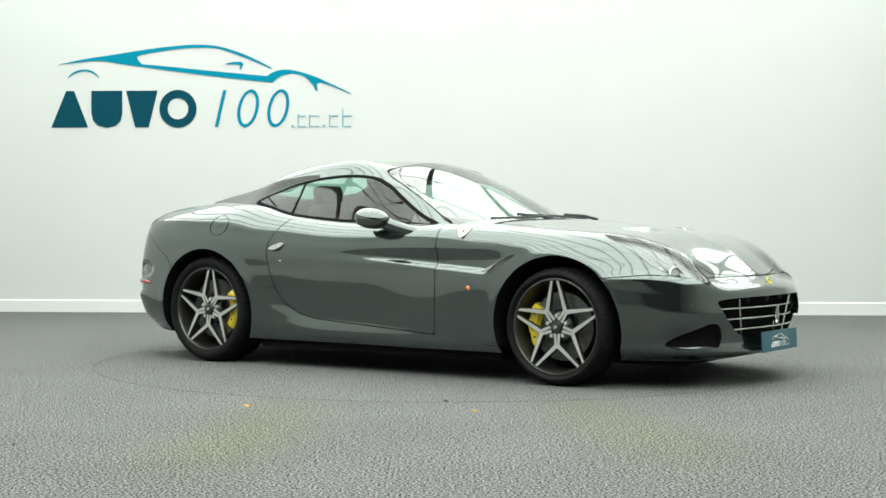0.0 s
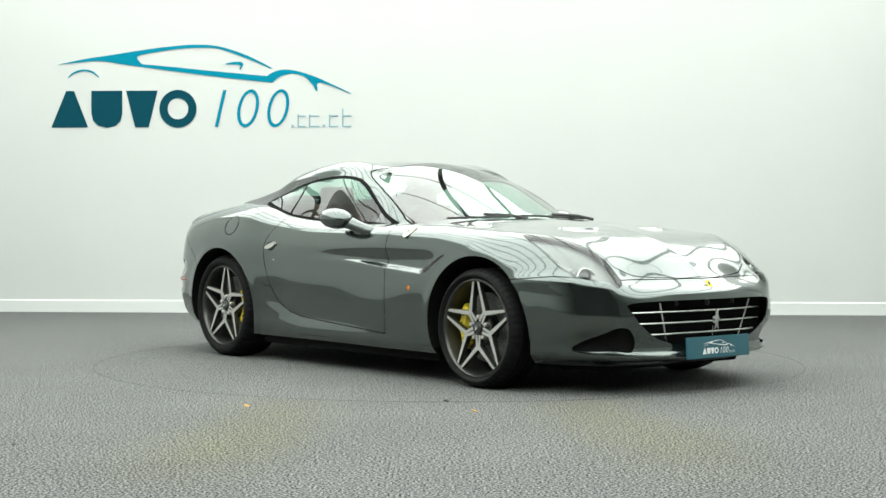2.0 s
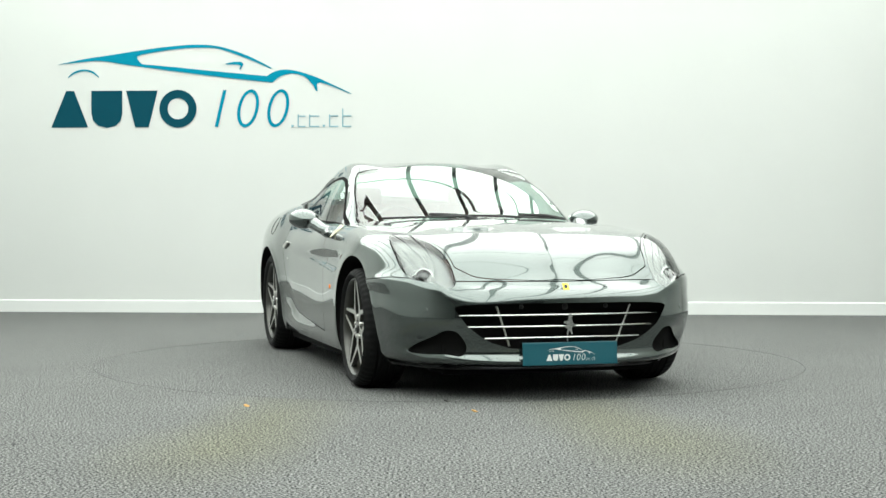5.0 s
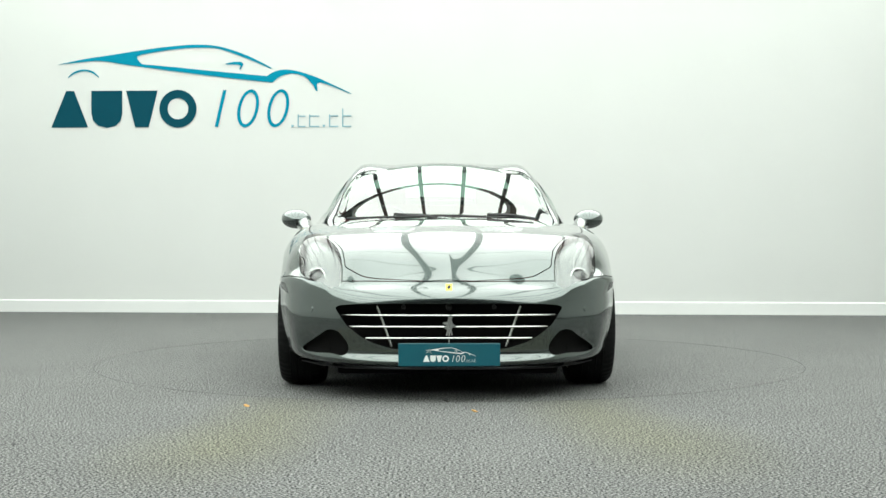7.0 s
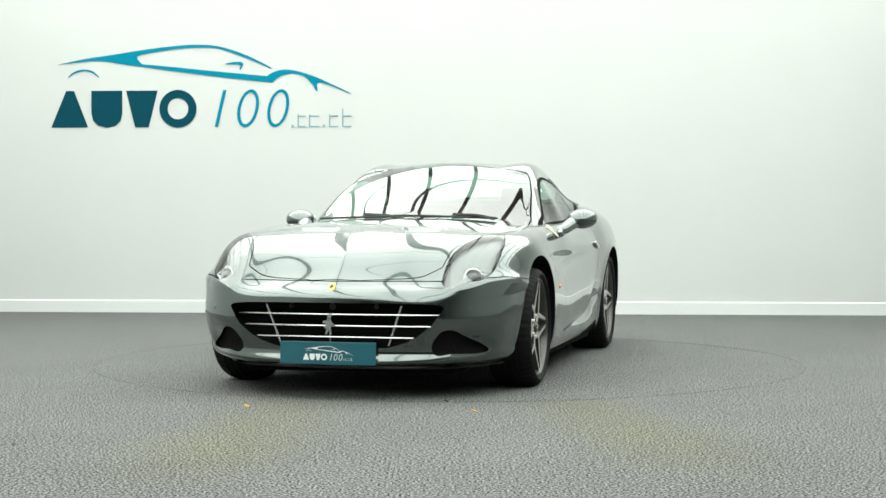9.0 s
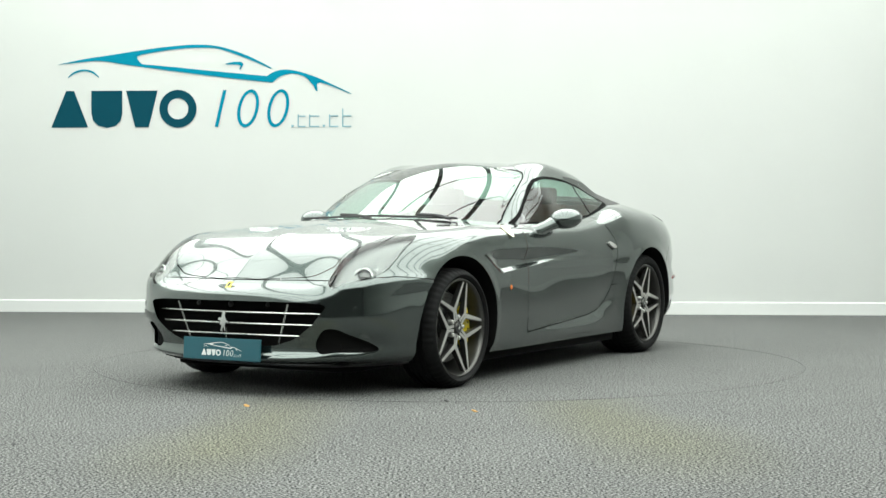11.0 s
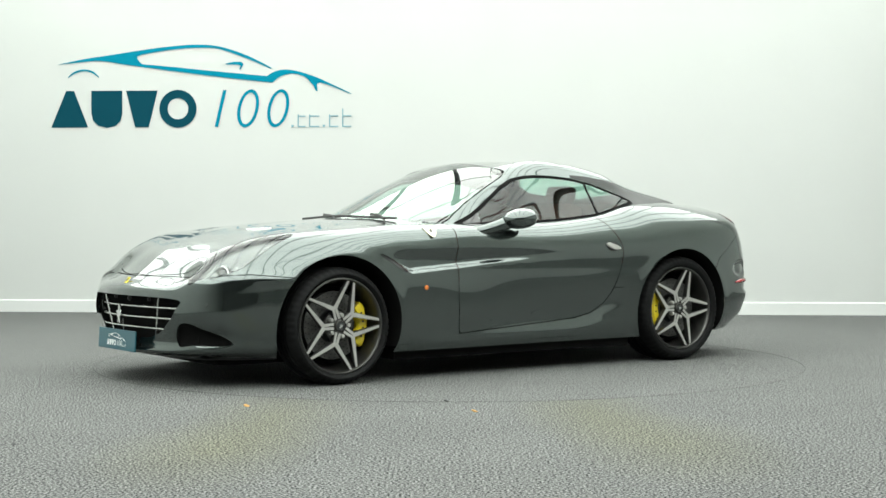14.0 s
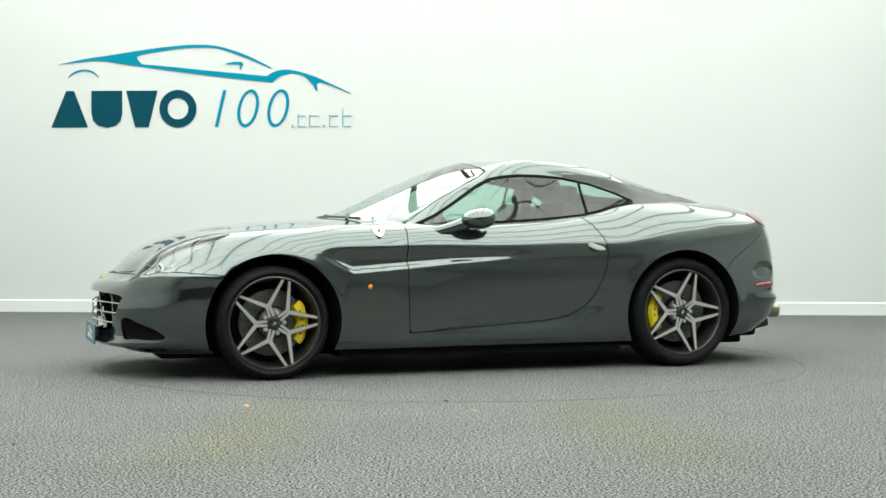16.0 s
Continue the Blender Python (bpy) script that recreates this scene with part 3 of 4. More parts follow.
    G[..., 1] += along * (-(0.006 + 0.007 * smoothstep(-.25, .65, -x)) * tuck + 0.006 * np.exp(-((z - 0.195) / 0.035) ** 2))
    # a smooth lip flares round each wheel opening
    for cx, cz, r in ((FRONT_AXLE, .338, .405), (REAR_AXLE, .355, .40)):
        d = np.hypot(x - cx, z - cz) - r
        G[..., 1] += 0.005 * np.exp(-(d / 0.04) ** 2) * (y > 0.6)
    # the bumper falls back in a pocket round each air intake
    G[..., 0] -= 0.05 * np.exp(-((y - .72) / .085) ** 2 - ((z - .285) / .07) ** 2) * smoothstep(1.75, 1.9, x)
    # the nose runs out to a point in plan
    G[..., 0] += 0.040 * np.exp(-(y / .36) ** 2) * smoothstep(2.08, 2.22, x) * (1 - smoothstep(.535, .60, z))
    # the tail stands upright above a lower step in the bumper
    G[..., 0] += 0.055 * smoothstep(1.85, 2.15, -x) * (0.35 + 0.65 * smoothstep(.43, .47, z))
    # hollow behind the rear wheel, above the reflector
    e = ((x + 1.95) / 0.10) ** 2 + ((z - 0.605) / 0.055) ** 2
    G[..., 1] -= 0.022 * (1 - smoothstep(0.4, 1.25, e)) * (y > 0.5)
    # raised middle and two flutes of the bonnet
    bon = smoothstep(0.6, 0.95, x) * (1 - smoothstep(1.7, 2.05, x)) * (z > 0.6)
    G[..., 2] += bon * (0.003 * np.exp(-(y / 0.05) ** 2))
    # two scoops in the bonnet: a ramp that falls towards a short upright lip
    ay = np.abs(y)
    lip = 1.52 - 0.25 * (ay - .30)
    ramp = np.where((x > lip) & (x < lip + .15), (lip + .15 - x) / .15, 0) * smoothstep(.17, .21, ay) * (1 - smoothstep(.40, .44, ay))
    G[..., 2] -= 0.012 * ramp * (z > .7)
    G[:, -1, 1] = 0
    return G


shell = Sheet(body_grid())
for i_, n_ in enumerate(shell.N):
    if abs(shell.V[i_][1]) < 1e-6:
        a_ = Vector((n_[0], 0, n_[2])).normalized()
        shell.N[i_] = tuple(a_)
shell.cut(lambda V: np.hypot(V[:, 0] - FRONT_AXLE, V[:, 2] - .338) - .400 + 9 * (V[:, 1] < .6), "hole")
shell.cut(lambda V: np.hypot(V[:, 0] - REAR_AXLE, V[:, 2] - .355) - .395 + 9 * (V[:, 1] < .6), "hole")
COCKPIT = [(.66, -.1), (.60, .40), (.50, .60), (.42, .72), (.1, .775), (-.7, .775), (-1.0, .76), (-1.2, .70), (-1.3, .5), (-1.3, -.1)]
shell.cut(lambda V: sdf(COCKPIT, V[:, 0], V[:, 1]) + 9 * (V[:, 2] < .8), "hole")
GRILLE = [(-.1, .508), (.30, .506), (.48, .502), (.57, .494), (.592, .482), (.575, .455), (.53, .39), (.46, .335), (.40, .302), (.30, .272), (-.1, .262)]
shell.cut(lambda V: sdf(GRILLE, V[:, 1], V[:, 2]) + 9 * (V[:, 0] < 1.9), "hole")
INTAKE = rounded([(.775, .246), (.735, .238), (.62, .240), (.535, .238), (.522, .262), (.552, .332), (.582, .360), (.635, .364), (.675, .335)], 4)
shell.cut(lambda V: sdf(INTAKE, V[:, 1], V[:, 2]) + 9 * (V[:, 0] < 1.8), "intake")
LAMP = rounded([(2.135, .605), (2.09, .665), (2.02, .735), (1.93, .785), (1.84, .800), (1.74, .803), (1.63, .795), (1.56, .77), (1.63, .722), (1.77, .645), (1.92, .585), (2.06, .560), (2.115, .565)], 5)
shell.panel(lambda V: sdf(LAMP, V[:, 0], V[:, 1]) + 9 * (V[:, 2] < .5), "lamp", 0.002)
VENT = rounded([(1.095, .748), (1.03, .728), (.95, .690), (.885, .640), (.862, .628), (.90, .632), (.97, .668), (1.05, .718)], 4)
shell.cut(lambda V: sdf(VENT, V[:, 0], V[:, 2]) + 9 * (V[:, 1] < .6), "vent")
BONNET = [(2.170, -.1), (2.158, .13), (2.13, .245), (2.065, .455), (2.02, .545), (1.90, .567), (1.76, .630), (1.62, .710), (1.53, .755), (1.40, .780), (1.1, .80), (.62, .80), (.545, .78), (.60, .62), (.70, .42), (.775, .15), (.785, -.1)]
shell.panel(lambda V: sdf(BONNET, V[:, 0], V[:, 1]) + 9 * (V[:, 2] < .6), "bonnet", 0.0025)
shell.panel(lambda V: np.where(V[:, 0] > 1.40, V[:, 2] - np.interp(V[:, 0], [1.5, 1.61, 1.75, 1.87, 1.98, 2.05, 2.2], [.600, .614, .625, .636, .632, .616, .615]), 9), "bumper", 0.0024)
DOOR = [(.517, .93), (.518, .70), (.514, .50), (.504, .258), (.24, .276), (-.127, .298), (-.42, .318), (-.55, .345), (-.659, .406), (-.715, .470), (-.756, .547), (-.79, .64), (-.802, .724), (-.795, .78), (-.775, .831), (-.72, .905), (-.66, .96), (-.60, 1.2), (.517, 1.2)]
shell.panel(lambda V: sdf(DOOR, V[:, 0], V[:, 2]) + 9 * (V[:, 1] < .6), "door", 0.0028)
shell.panel(lambda V: np.where(V[:, 0] < -1.5, np.interp(V[:, 2], [.2, .60, .686, .881, .95, 1.2], [-1.62, -1.62, -1.684, -1.99, -2.05, -2.2]) * -1 + V[:, 0], 9) * 0.7, "tail", 0.0018)
TAIL_LAMP = np.array((-2.01, .725, .955))
shell.panel(lambda V: np.linalg.norm((V - TAIL_LAMP) / (1.3, 1.2, .65), axis=1) - .09, "tail_lamp", 0.002, ("tail", "body"))
LOW_LINE = lambda V: np.where((V[:, 0] < -.72) & (V[:, 0] > -1.1) & (V[:, 1] > .6), V[:, 2] - (.504 + (-.773 - V[:, 0]) * .03), 9)
shell.groove(LOW_LINE, 0.0024)

FLAP = rounded([(.585, .528), (.655, .528), (.660, .545), (.645, .560), (.595, .562), (.580, .545)], 4)
shell.groove(lambda V: np.where(V[:, 0] > 1.8, sdf(FLAP, V[:, 1], V[:, 2]), 9), 0.0011, ("bumper",))
shell.groove(lambda V: np.where((V[:, 0] < .97) & (V[:, 0] > -.9) & (V[:, 1] > .6), V[:, 2] - np.interp(V[:, 0], [-.9, -.505, .5, .95], [.20, .20, .206, .212]), 9), 0.0010)

shell.build("body_shell", ("body",), PAINT, car, label="dark grey metallic wings, quarters and sills")
shell.build("bonnet", ("bonnet",), PAINT, car)
shell.build("front_bumper", ("bumper",), PAINT, car)
shell.build("tail_panel", ("tail",), PAINT, car)
doors = {}
for s in (1, -1):
    doors[s] = shell.build("door", ("door",), PAINT, car, (s,))
    shell.build("shut_lines", ("gap",), SHADOW_BLACK, car, (s,), -0.006, "dark shut lines")
    shell.build("wing_vent", ("vent",), BLACK, car, (s,), -0.005, "black wing vent")
    shell.build("air_intake", ("intake",), SHADOW_BLACK, car, (s,), -0.02, "black mesh air intake")

# ---- greenhouse ----
CANOPY = [
    (.785, [(.06, .93), (.05, .935), (.04, .938), (.02, .940), (0, .941)]),
    (.70, [(.42, .905), (.38, .930), (.33, .955), (.18, .978), (0, .988)]),
    (.60, [(.62, .895), (.58, .912), (.53, .934), (.28, 1.008), (0, 1.036)]),
    (.50, [(.74, .89), (.71, .902), (.66, .926), (.35, 1.037), (0, 1.080)]),
    (.385, [(.785, .89), (.755, .922), (.70, .966), (.37, 1.085), (0, 1.131)]),
    (.146, [(.802, .893), (.72, 1.03), (.665, 1.105), (.36, 1.19), (0, 1.236)]),
    (-.05, [(.806, .897), (.66, 1.165), (.61, 1.206), (.34, 1.274), (0, 1.305)]),
    (-.16, [(.806, .90), (.635, 1.212), (.595, 1.254), (.33, 1.298), (0, 1.325)]),
    (-.31, [(0.805, 0.905), (0.615, 1.237), (0.584, 1.290), (0.33, 1.32), (0, 1.336)]),
    (-.62, [(0.8, 0.935), (0.61, 1.222), (0.58, 1.281), (0.33, 1.315), (0, 1.335)]),
    (-.79, [(0.795, 0.955), (0.615, 1.195), (0.575, 1.259), (0.33, 1.303), (0, 1.324)]),
    (-.98, [(0.79, 0.995), (0.64, 1.13), (0.58, 1.215), (0.33, 1.278), (0, 1.304)]),
    (-1.15, [(.785, 1.02), (.69, 1.075), (.59, 1.145), (.33, 1.23), (0, 1.265)]),
    (-1.35, [(.765, 1.02), (.69, 1.065), (.60, 1.10), (.34, 1.17), (0, 1.21)]),
    (-1.55, [(.67, 1.02), (.61, 1.06), (.52, 1.085), (.32, 1.12), (0, 1.148)]),
    (-1.74, [(.45, 1.03), (.4, 1.055), (.33, 1.066), (.2, 1.078), (0, 1.085)]),
]


def canopy_grid(nu=200, nv=80):
    X = np.array([-c[0] for c in CANOPY])
    C = np.array([[(c[0], *p) for p in c[1]] for c in CANOPY])
    q = np.linspace(X[0], X[-1], nu)
    rows = np.stack([spline(X, C[:, k], q) for k in range(5)], axis=1)
    G = np.empty((nu, nv, 3))
    for i in range(nu):
        R = rows[i]
        full = np.vstack([R, (R[::-1] * (1, -1, 1))[1:2]])
        kv = np.concatenate([[0], np.cumsum(np.linalg.norm(np.diff(full, axis=0), axis=1) + 1e-4)])
        G[i] = spline(kv, full, np.linspace(0, kv[4], nv))
    G[:, -1, 1] = 0
    # the screen is one clean bowed pane
    x, y = G[..., 0], G[..., 1]
    inside = sdf(SCREEN, x.ravel(), y.ravel()).reshape(nu, nv)
    mid = np.polyval([-0.1295, 0.3810, -0.3554, -0.3179, 1.2882], np.clip(x, -.35, .80))
    pane = mid - (0.26 + 0.15 * (x + .12)) * y ** 2
    wgt = smoothstep(0.0, 0.03, -inside)
    G[..., 2] += wgt * (pane - G[..., 2])
    for _ in range(8):
        P = np.concatenate([G, G[:, -2:-1] * (1, -1, 1)], axis=1)
        avg = G.copy()
        avg[1:-1, 1:] = (P[:-2, 1:-1] + P[2:, 1:-1] + P[1:-1, :-2] + P[1:-1, 2:]) / 4
        avg[1:-1, 0] = G[1:-1, 0]
        G += 0.5 * (avg - G)
    G[:, -1, 1] = 0
    return G


SCREEN = [(.80, -.1), (.76, .15), (.685, .42), (.60, .58), (.50, .695), (.43, .70), (.385, .686), (.146, .645), (-.05, .595), (-.105, .565), (-.118, .30), (-.122, -.1)]
top = Sheet(canopy_grid())
for i_, n_ in enumerate(top.N):
    if abs(top.V[i_][1]) < 1e-6:
        top.N[i_] = tuple(Vector((n_[0], 0, n_[2])).normalized())
top.panel(lambda V: sdf(SCREEN, V[:, 0], V[:, 1]), "screen", 0.005)
WIN = [(.43, .905), (.2, .918), (-.18, .928), (-.45, .945), (-.70, .970), (-.90, 1.015), (-1.065, 1.058), (-1.06, 1.072), (-.98, 1.112), (-.88, 1.148), (-.79, 1.175), (-.62, 1.207), (-.46, 1.220), (-.31, 1.222), (-.20, 1.213), (-.11, 1.196), (-.01, 1.150), (.186, 1.026), (.29, .967)]
top.panel(lambda V: sdf(WIN, V[:, 0], V[:, 2]) + 9 * (V[:, 1] < .5), "window", 0.010)
top.cut(lambda V: np.where(V[:, 0] < -.725, -1.0, 1.0) * np.abs(V[:, 0] + .725), "quarter", 0.0, ("window",))
top.cut(lambda V: np.abs(V[:, 0] + .725 + (V[:, 2] - 1.0) * .02) - .011, "gap", 0.0, ("window", "quarter"))
MIRROR_BASE = lambda V: np.where(V[:, 0] > .17, (.235 - V[:, 0]), 9)
top.cut(MIRROR_BASE, "sail", 0.0, ("window",))
top.groove(lambda V: V[:, 0] + .93 - .05 * (V[:, 1] / .6) ** 2, 0.003)
top.groove(lambda V: np.where(V[:, 1] > .5, V[:, 0] + .11 + (V[:, 2] - 1.25) * .1, 9), 0.002)
REAR_SCREEN = [(-1.02, -.1), (-1.03, .44), (-1.10, .53), (-1.22, .56), (-1.42, .52), (-1.58, .42), (-1.63, -.1)]
top.panel(lambda V: sdf(REAR_SCREEN, V[:, 0], V[:, 1]), "rear_screen", 0.006)
top.cut(lambda V: np.where(V[:, 0] < -.62, V[:, 2] - np.interp(V[:, 0], [-1.74, -1.5, -1.3, -1.1, -.93, -.75, -.62], [1.078, 1.098, 1.135, 1.178, 1.210, 1.232, 1.236]), 9), "black_rail")
top.build("roof", ("body",), PAINT, car, label="folding hardtop, raised")
top.build("rear_screen", ("rear_screen",), SIDE_GLASS, car, label="green tinted rear window of the hardtop")
top.build("windscreen", ("screen",), SCREEN_GLASS, car, label="clear windscreen")
for s in (1, -1):
    top.build("roof_trim", ("black_rail",), BLACK, car, (s,), label="gloss black trim at foot of roof")
    top.build("window_seal", ("gap",), SHADOW_BLACK, car, (s,), -0.002, "black rubber seals")
    top.build("side_window", ("window",), SIDE_GLASS, doors[s], (s,), label="green tinted door glass, closed")
    top.build("quarter_window", ("quarter",), SIDE_GLASS, car, (s,), label="green tinted quarter glass")
    top.build("mirror_sail", ("sail",), GLOSS_BLACK, doors[s], (s,), label="black triangle at the mirror foot")


# ---- under the skin ----
SHELL_V, SHELL_N = np.array(shell.V), np.array(shell.N)


def underbody():
    bm = bmesh.new()
    box(bm, (0, 0, .34), (4.1, 1.24, .36), bevel=.03)
    box(bm, (0, 0, .26), (1.84, 1.72, .17), bevel=.02)
    box(bm, (0, 0, .15), (3.9, 1.18, .07), bevel=.02)
    box(bm, (0, 0, .15), (1.86, 1.70, .07), bevel=.02)
    part("underbody", bm, SHADOW_BLACK, car, "black underside and inner panels")
    for s in (1, -1):
        for cx, cz, r, a0, a1 in ((FRONT_AXLE, .338, .402, -20, 200), (REAR_AXLE, .355, .397, -20, 200)):
            bm = bmesh.new()
            P = []
            for k in range(33):
                w = radians(a0 + (a1 - a0) * k / 32)
                lx, lz = cx + r * math.cos(w), cz + r * math.sin(w)
                near = np.argmin((SHELL_V[:, 0] - lx) ** 2 + (SHELL_V[:, 2] - lz) ** 2 + 9 * (SHELL_V[:, 1] < .6))
                P.append([bm.verts.new((lx, s * yy, lz)) for yy in (.60, SHELL_V[near, 1] - .003)])
            for A, B in zip(P, P[1:]):
                bm.faces.new((A[0], A[1], B[1], B[0]))
            bm.faces.new([p[0] for p in P])
            part("wheel_arch_liner", bm, SHADOW_BLACK, car, "black wheel arch liner")
    bm = bmesh.new()      # added black box closes the nose, standing for the shade inside
    box(bm, (2.03, 0, .40), (.10, 1.25, .32))
    part("nose_backing", bm, SHADOW_BLACK, car, "black box behind the grille, standing for the shade inside", smooth=False)


underbody()


# ---- wheels ----
def tyre_mesh(R, W):
    bm = bmesh.new()
    ri = .274
    h = W / 2
    prof = [(ri, -h + .02), (ri + .02, -h + .004), (R - .035, -h - .004), (R - .018, -h + .006), (R - .005, -h + .028)]
    for g in (-.055, -.02, .02, .055):
        prof += [(R, g - .005), (R - .007, g - .004), (R - .007, g + .004), (R, g + .005)]
    prof += [(R - .005, h - .028), (R - .018, h - .006), (R - .030, h + .004), (ri + .022, h + .006), (ri + .010, h - .002), (ri, h - .018), (ri - .01, h - .03)]
    lathe(bm, prof, 216)
    # fine cross sipes on the shoulders
    for i, v in enumerate(bm.verts):
        r = math.hypot(v.co.x, v.co.z)
        if i % 216 % 4 == 0 and R - .022 < r < R + .001 and abs(v.co.y) > .06:
            v.co.x *= 1 - .006 / r
            v.co.z *= 1 - .006 / r
    return bm


def make_wheel(R, W, face, base, caliper_angle):
    """A wheel round the y axis, its face towards +y; base: turn of the star; caliper_angle: degrees from forward."""
    root = new("wheel")
    part("tyre", tyre_mesh(R, W), RUBBER, root, "black low-profile tyre")
    bm = bmesh.new()
    h = W / 2
    lathe(bm, [(.277, h - .022), (.275, h - .010), (.268, h - .008), (.262, h - .016), (.257, h - .03), (.254, h - .06), (.246, h - .09), (.228, -h + .03), (.25, -h + .01)], 72)
    part("rim", bm, RIM_DARK, root, "dark satin rim barrel")
    fy = face
    for k in range(5):
        a0 = base + 72 * k
        node = Vector((.103 * math.cos(radians(a0 + 36)), fy - .012, .103 * math.sin(radians(a0 + 36))))
        bm, bf = bmesh.new(), bmesh.new()

        def arm(p, q, w0, w1, t0, t1, bmx, lift, grow):
            d = q - p
            d.y = 0
            side = Vector((-d.z, 0, d.x)).normalized()
            rows = []
            for e, w, t in ((p, w0, t0), (q, w1, t1)):
                rows.append([bmx.verts.new(e + side * (w * sx + grow * sx) + Vector((0, yy, 0))) for sx, yy in ((-1, lift - t), (-1, lift), (1, lift), (1, lift - t))])
            for i in range(4):
                bmx.faces.new((rows[0][i], rows[0][(i + 1) % 4], rows[1][(i + 1) % 4], rows[1][i]))
            bmx.faces.new(rows[0])
            bmx.faces.new(rows[1][::-1])

        for sgn in (-1, 1):
            ta = radians(a0 + 36 + sgn * (36 - 3.6))
            tip = Vector((.270 * math.cos(ta), fy - .004, .270 * math.sin(ta)))
            arm(node, tip, .0140, .0070, .034, .022, bm, 0, .0015)
            arm(node, tip, .0125, .0062, .002, .002, bf, .0015, 0)
        ha = radians(a0 + 36)
        for sgn in (-1, 1):
            off = Vector((-math.sin(ha), 0, math.cos(ha))) * sgn * .0125
            hub = Vector((.040 * math.cos(ha), fy - .014, .040 * math.sin(ha)))
            arm(hub + off, node + off * .7, .0085, .0085, .034, .034, bm, 0, .0012)
            arm(hub + off, node + off * .7, .0078, .0078, .002, .002, bf, .0015, 0)
        sp = part("spoke", bm, RIM_DARK, root)
        part("machined_face", bf, RIM_FACE, sp, "bright machined spoke face")
        bm = bmesh.new()
        la = radians(a0)
        lathe(bm, [(.0005, .014), (.009, .014), (.0125, .009), (.014, -.02)], 12)
        nut = part("wheel_nut", bm, RIM_FACE, root)
        nut.location = (.062 * math.cos(la), fy - .022, .062 * math.sin(la))
    bm = bmesh.new()
    lathe(bm, [(.0005, fy - .004), (.03, fy - .004), (.033, fy - .008), (.034, fy - .02), (.085, fy - .04), (.085, fy - .06)], 40)
    part("hub", bm, RIM_DARK, root)
    bm = bmesh.new()
    lathe(bm, [(.0005, fy), (.026, fy - .001), (.028, fy - .006)], 32)
    cap = part("centre_cap", bm, GLOSS_BLACK, root)
    bm = bmesh.new()
    prism(bm, [(-.006, -.012), (.0, -.004), (.010, -.012), (.006, .002), (.012, .008), (.002, .014), (-.002, .006), (-.012, .004)], .002, pose(0, fy, 0, -90, 0, 0))
    part("cap_mark", bm, SATIN, cap, smooth=False)
    # brake disc with rows of holes
    bm = bmesh.new()
    dy = fy - .085
    lathe(bm, [(.10, dy), (.195, dy), (.197, dy - .012), (.195, dy - .030), (.10, dy - .030)], 64)
    dsc = part("brake_disc", bm, DISC, root, "drilled grey brake disc")
    bm = bmesh.new()
    for k in range(36):
        for j, rr in enumerate((.118, .142, .166, .185)):
            w = 2 * math.pi * (k + .28 * j) / 36
            lo = [bm.verts.new((rr * math.cos(w) + .0032 * math.cos(e * math.pi / 3), dy + .0008, rr * math.sin(w) + .0032 * math.sin(e * math.pi / 3))) for e in range(6)]
            bm.faces.new(lo)
    part("drilled_holes", bm, SHADOW_BLACK, dsc, smooth=False)
    bm = bmesh.new()
    lathe(bm, [(.02, dy + .01), (.10, dy + .008), (.105, dy - .01)], 40)
    part("disc_bell", bm, BLACK, dsc)
    # caliper: a curved six-piston block
    bm = bmesh.new()
    n = 12
    rings = []
    for k in range(n + 1):
        w = radians(caliper_angle - 38 + 76 * k / n)
        e = .006 if k in (0, n) else 0
        prof = [(.142 + e, dy + .016), (.158, dy + .036 - e), (.196 - e, dy + .038 - e), (.216 - e, dy + .022), (.218 - e, dy - .03), (.142 + e, dy - .03)]
        if k in (3, 4, 8, 9):
            prof = [(r_ - .004, y_ - .003) for r_, y_ in prof]
        rings.append([bm.verts.new((r_ * math.cos(w), y_, r_ * math.sin(w))) for r_, y_ in prof])
    for A, B in zip(rings, rings[1:]):
        for i in range(6):
            bm.faces.new((A[i], A[(i + 1) % 6], B[(i + 1) % 6], B[i]))
    bm.faces.new(rings[0])
    bm.faces.new(rings[-1][::-1])
    cal = part("brake_caliper", bm, YELLOW, root, "yellow brake caliper", sharp=25)
    for k in (-22, -6, 6, 22):
        bm = bmesh.new()
        w = radians(caliper_angle + k)
        m = Matrix.Translation((.178 * math.cos(w), dy + .037, .178 * math.sin(w)))
        bmesh.ops.create_cone(bm, cap_ends=True, segments=8, radius1=.006, radius2=.005, depth=.006, matrix=m @ pose(0, 0, 0, 90, 0, 0))
        part("caliper_bolt", bm, BLACK, cal)
    bm = bmesh.new()
    lathe(bm, [(.0005, dy - .05), (.225, dy - .05), (.226, dy - .052)], 40)
    part("backing", bm, SHADOW_BLACK, root, "dark inner side of the wheel")
    return root


def place_wheel(root, x, side, z, y):
    root.parent = car
    # a wheel of the right side is the mirror turn of the left one: spun half round the upright axis
    root.matrix_local = pose(x, side * y, z, 0, 0, 0 if side > 0 else 180)


# picture-wise star angles, forward is the wheel's own +x (left) or -x (right)
place_wheel(make_wheel(.335, .245, .1055, 178, 180 - 0), FRONT_AXLE, 1, .335, .812)
place_wheel(make_wheel(.335, .245, .1055, 16, 0), FRONT_AXLE, -1, .335, .812)
place_wheel(make_wheel(.350, .285, .125, 180, 0), REAR_AXLE, 1, .350, .790)
place_wheel(make_wheel(.350, .285, .125, 23, 180), REAR_AXLE, -1, .350, .790)


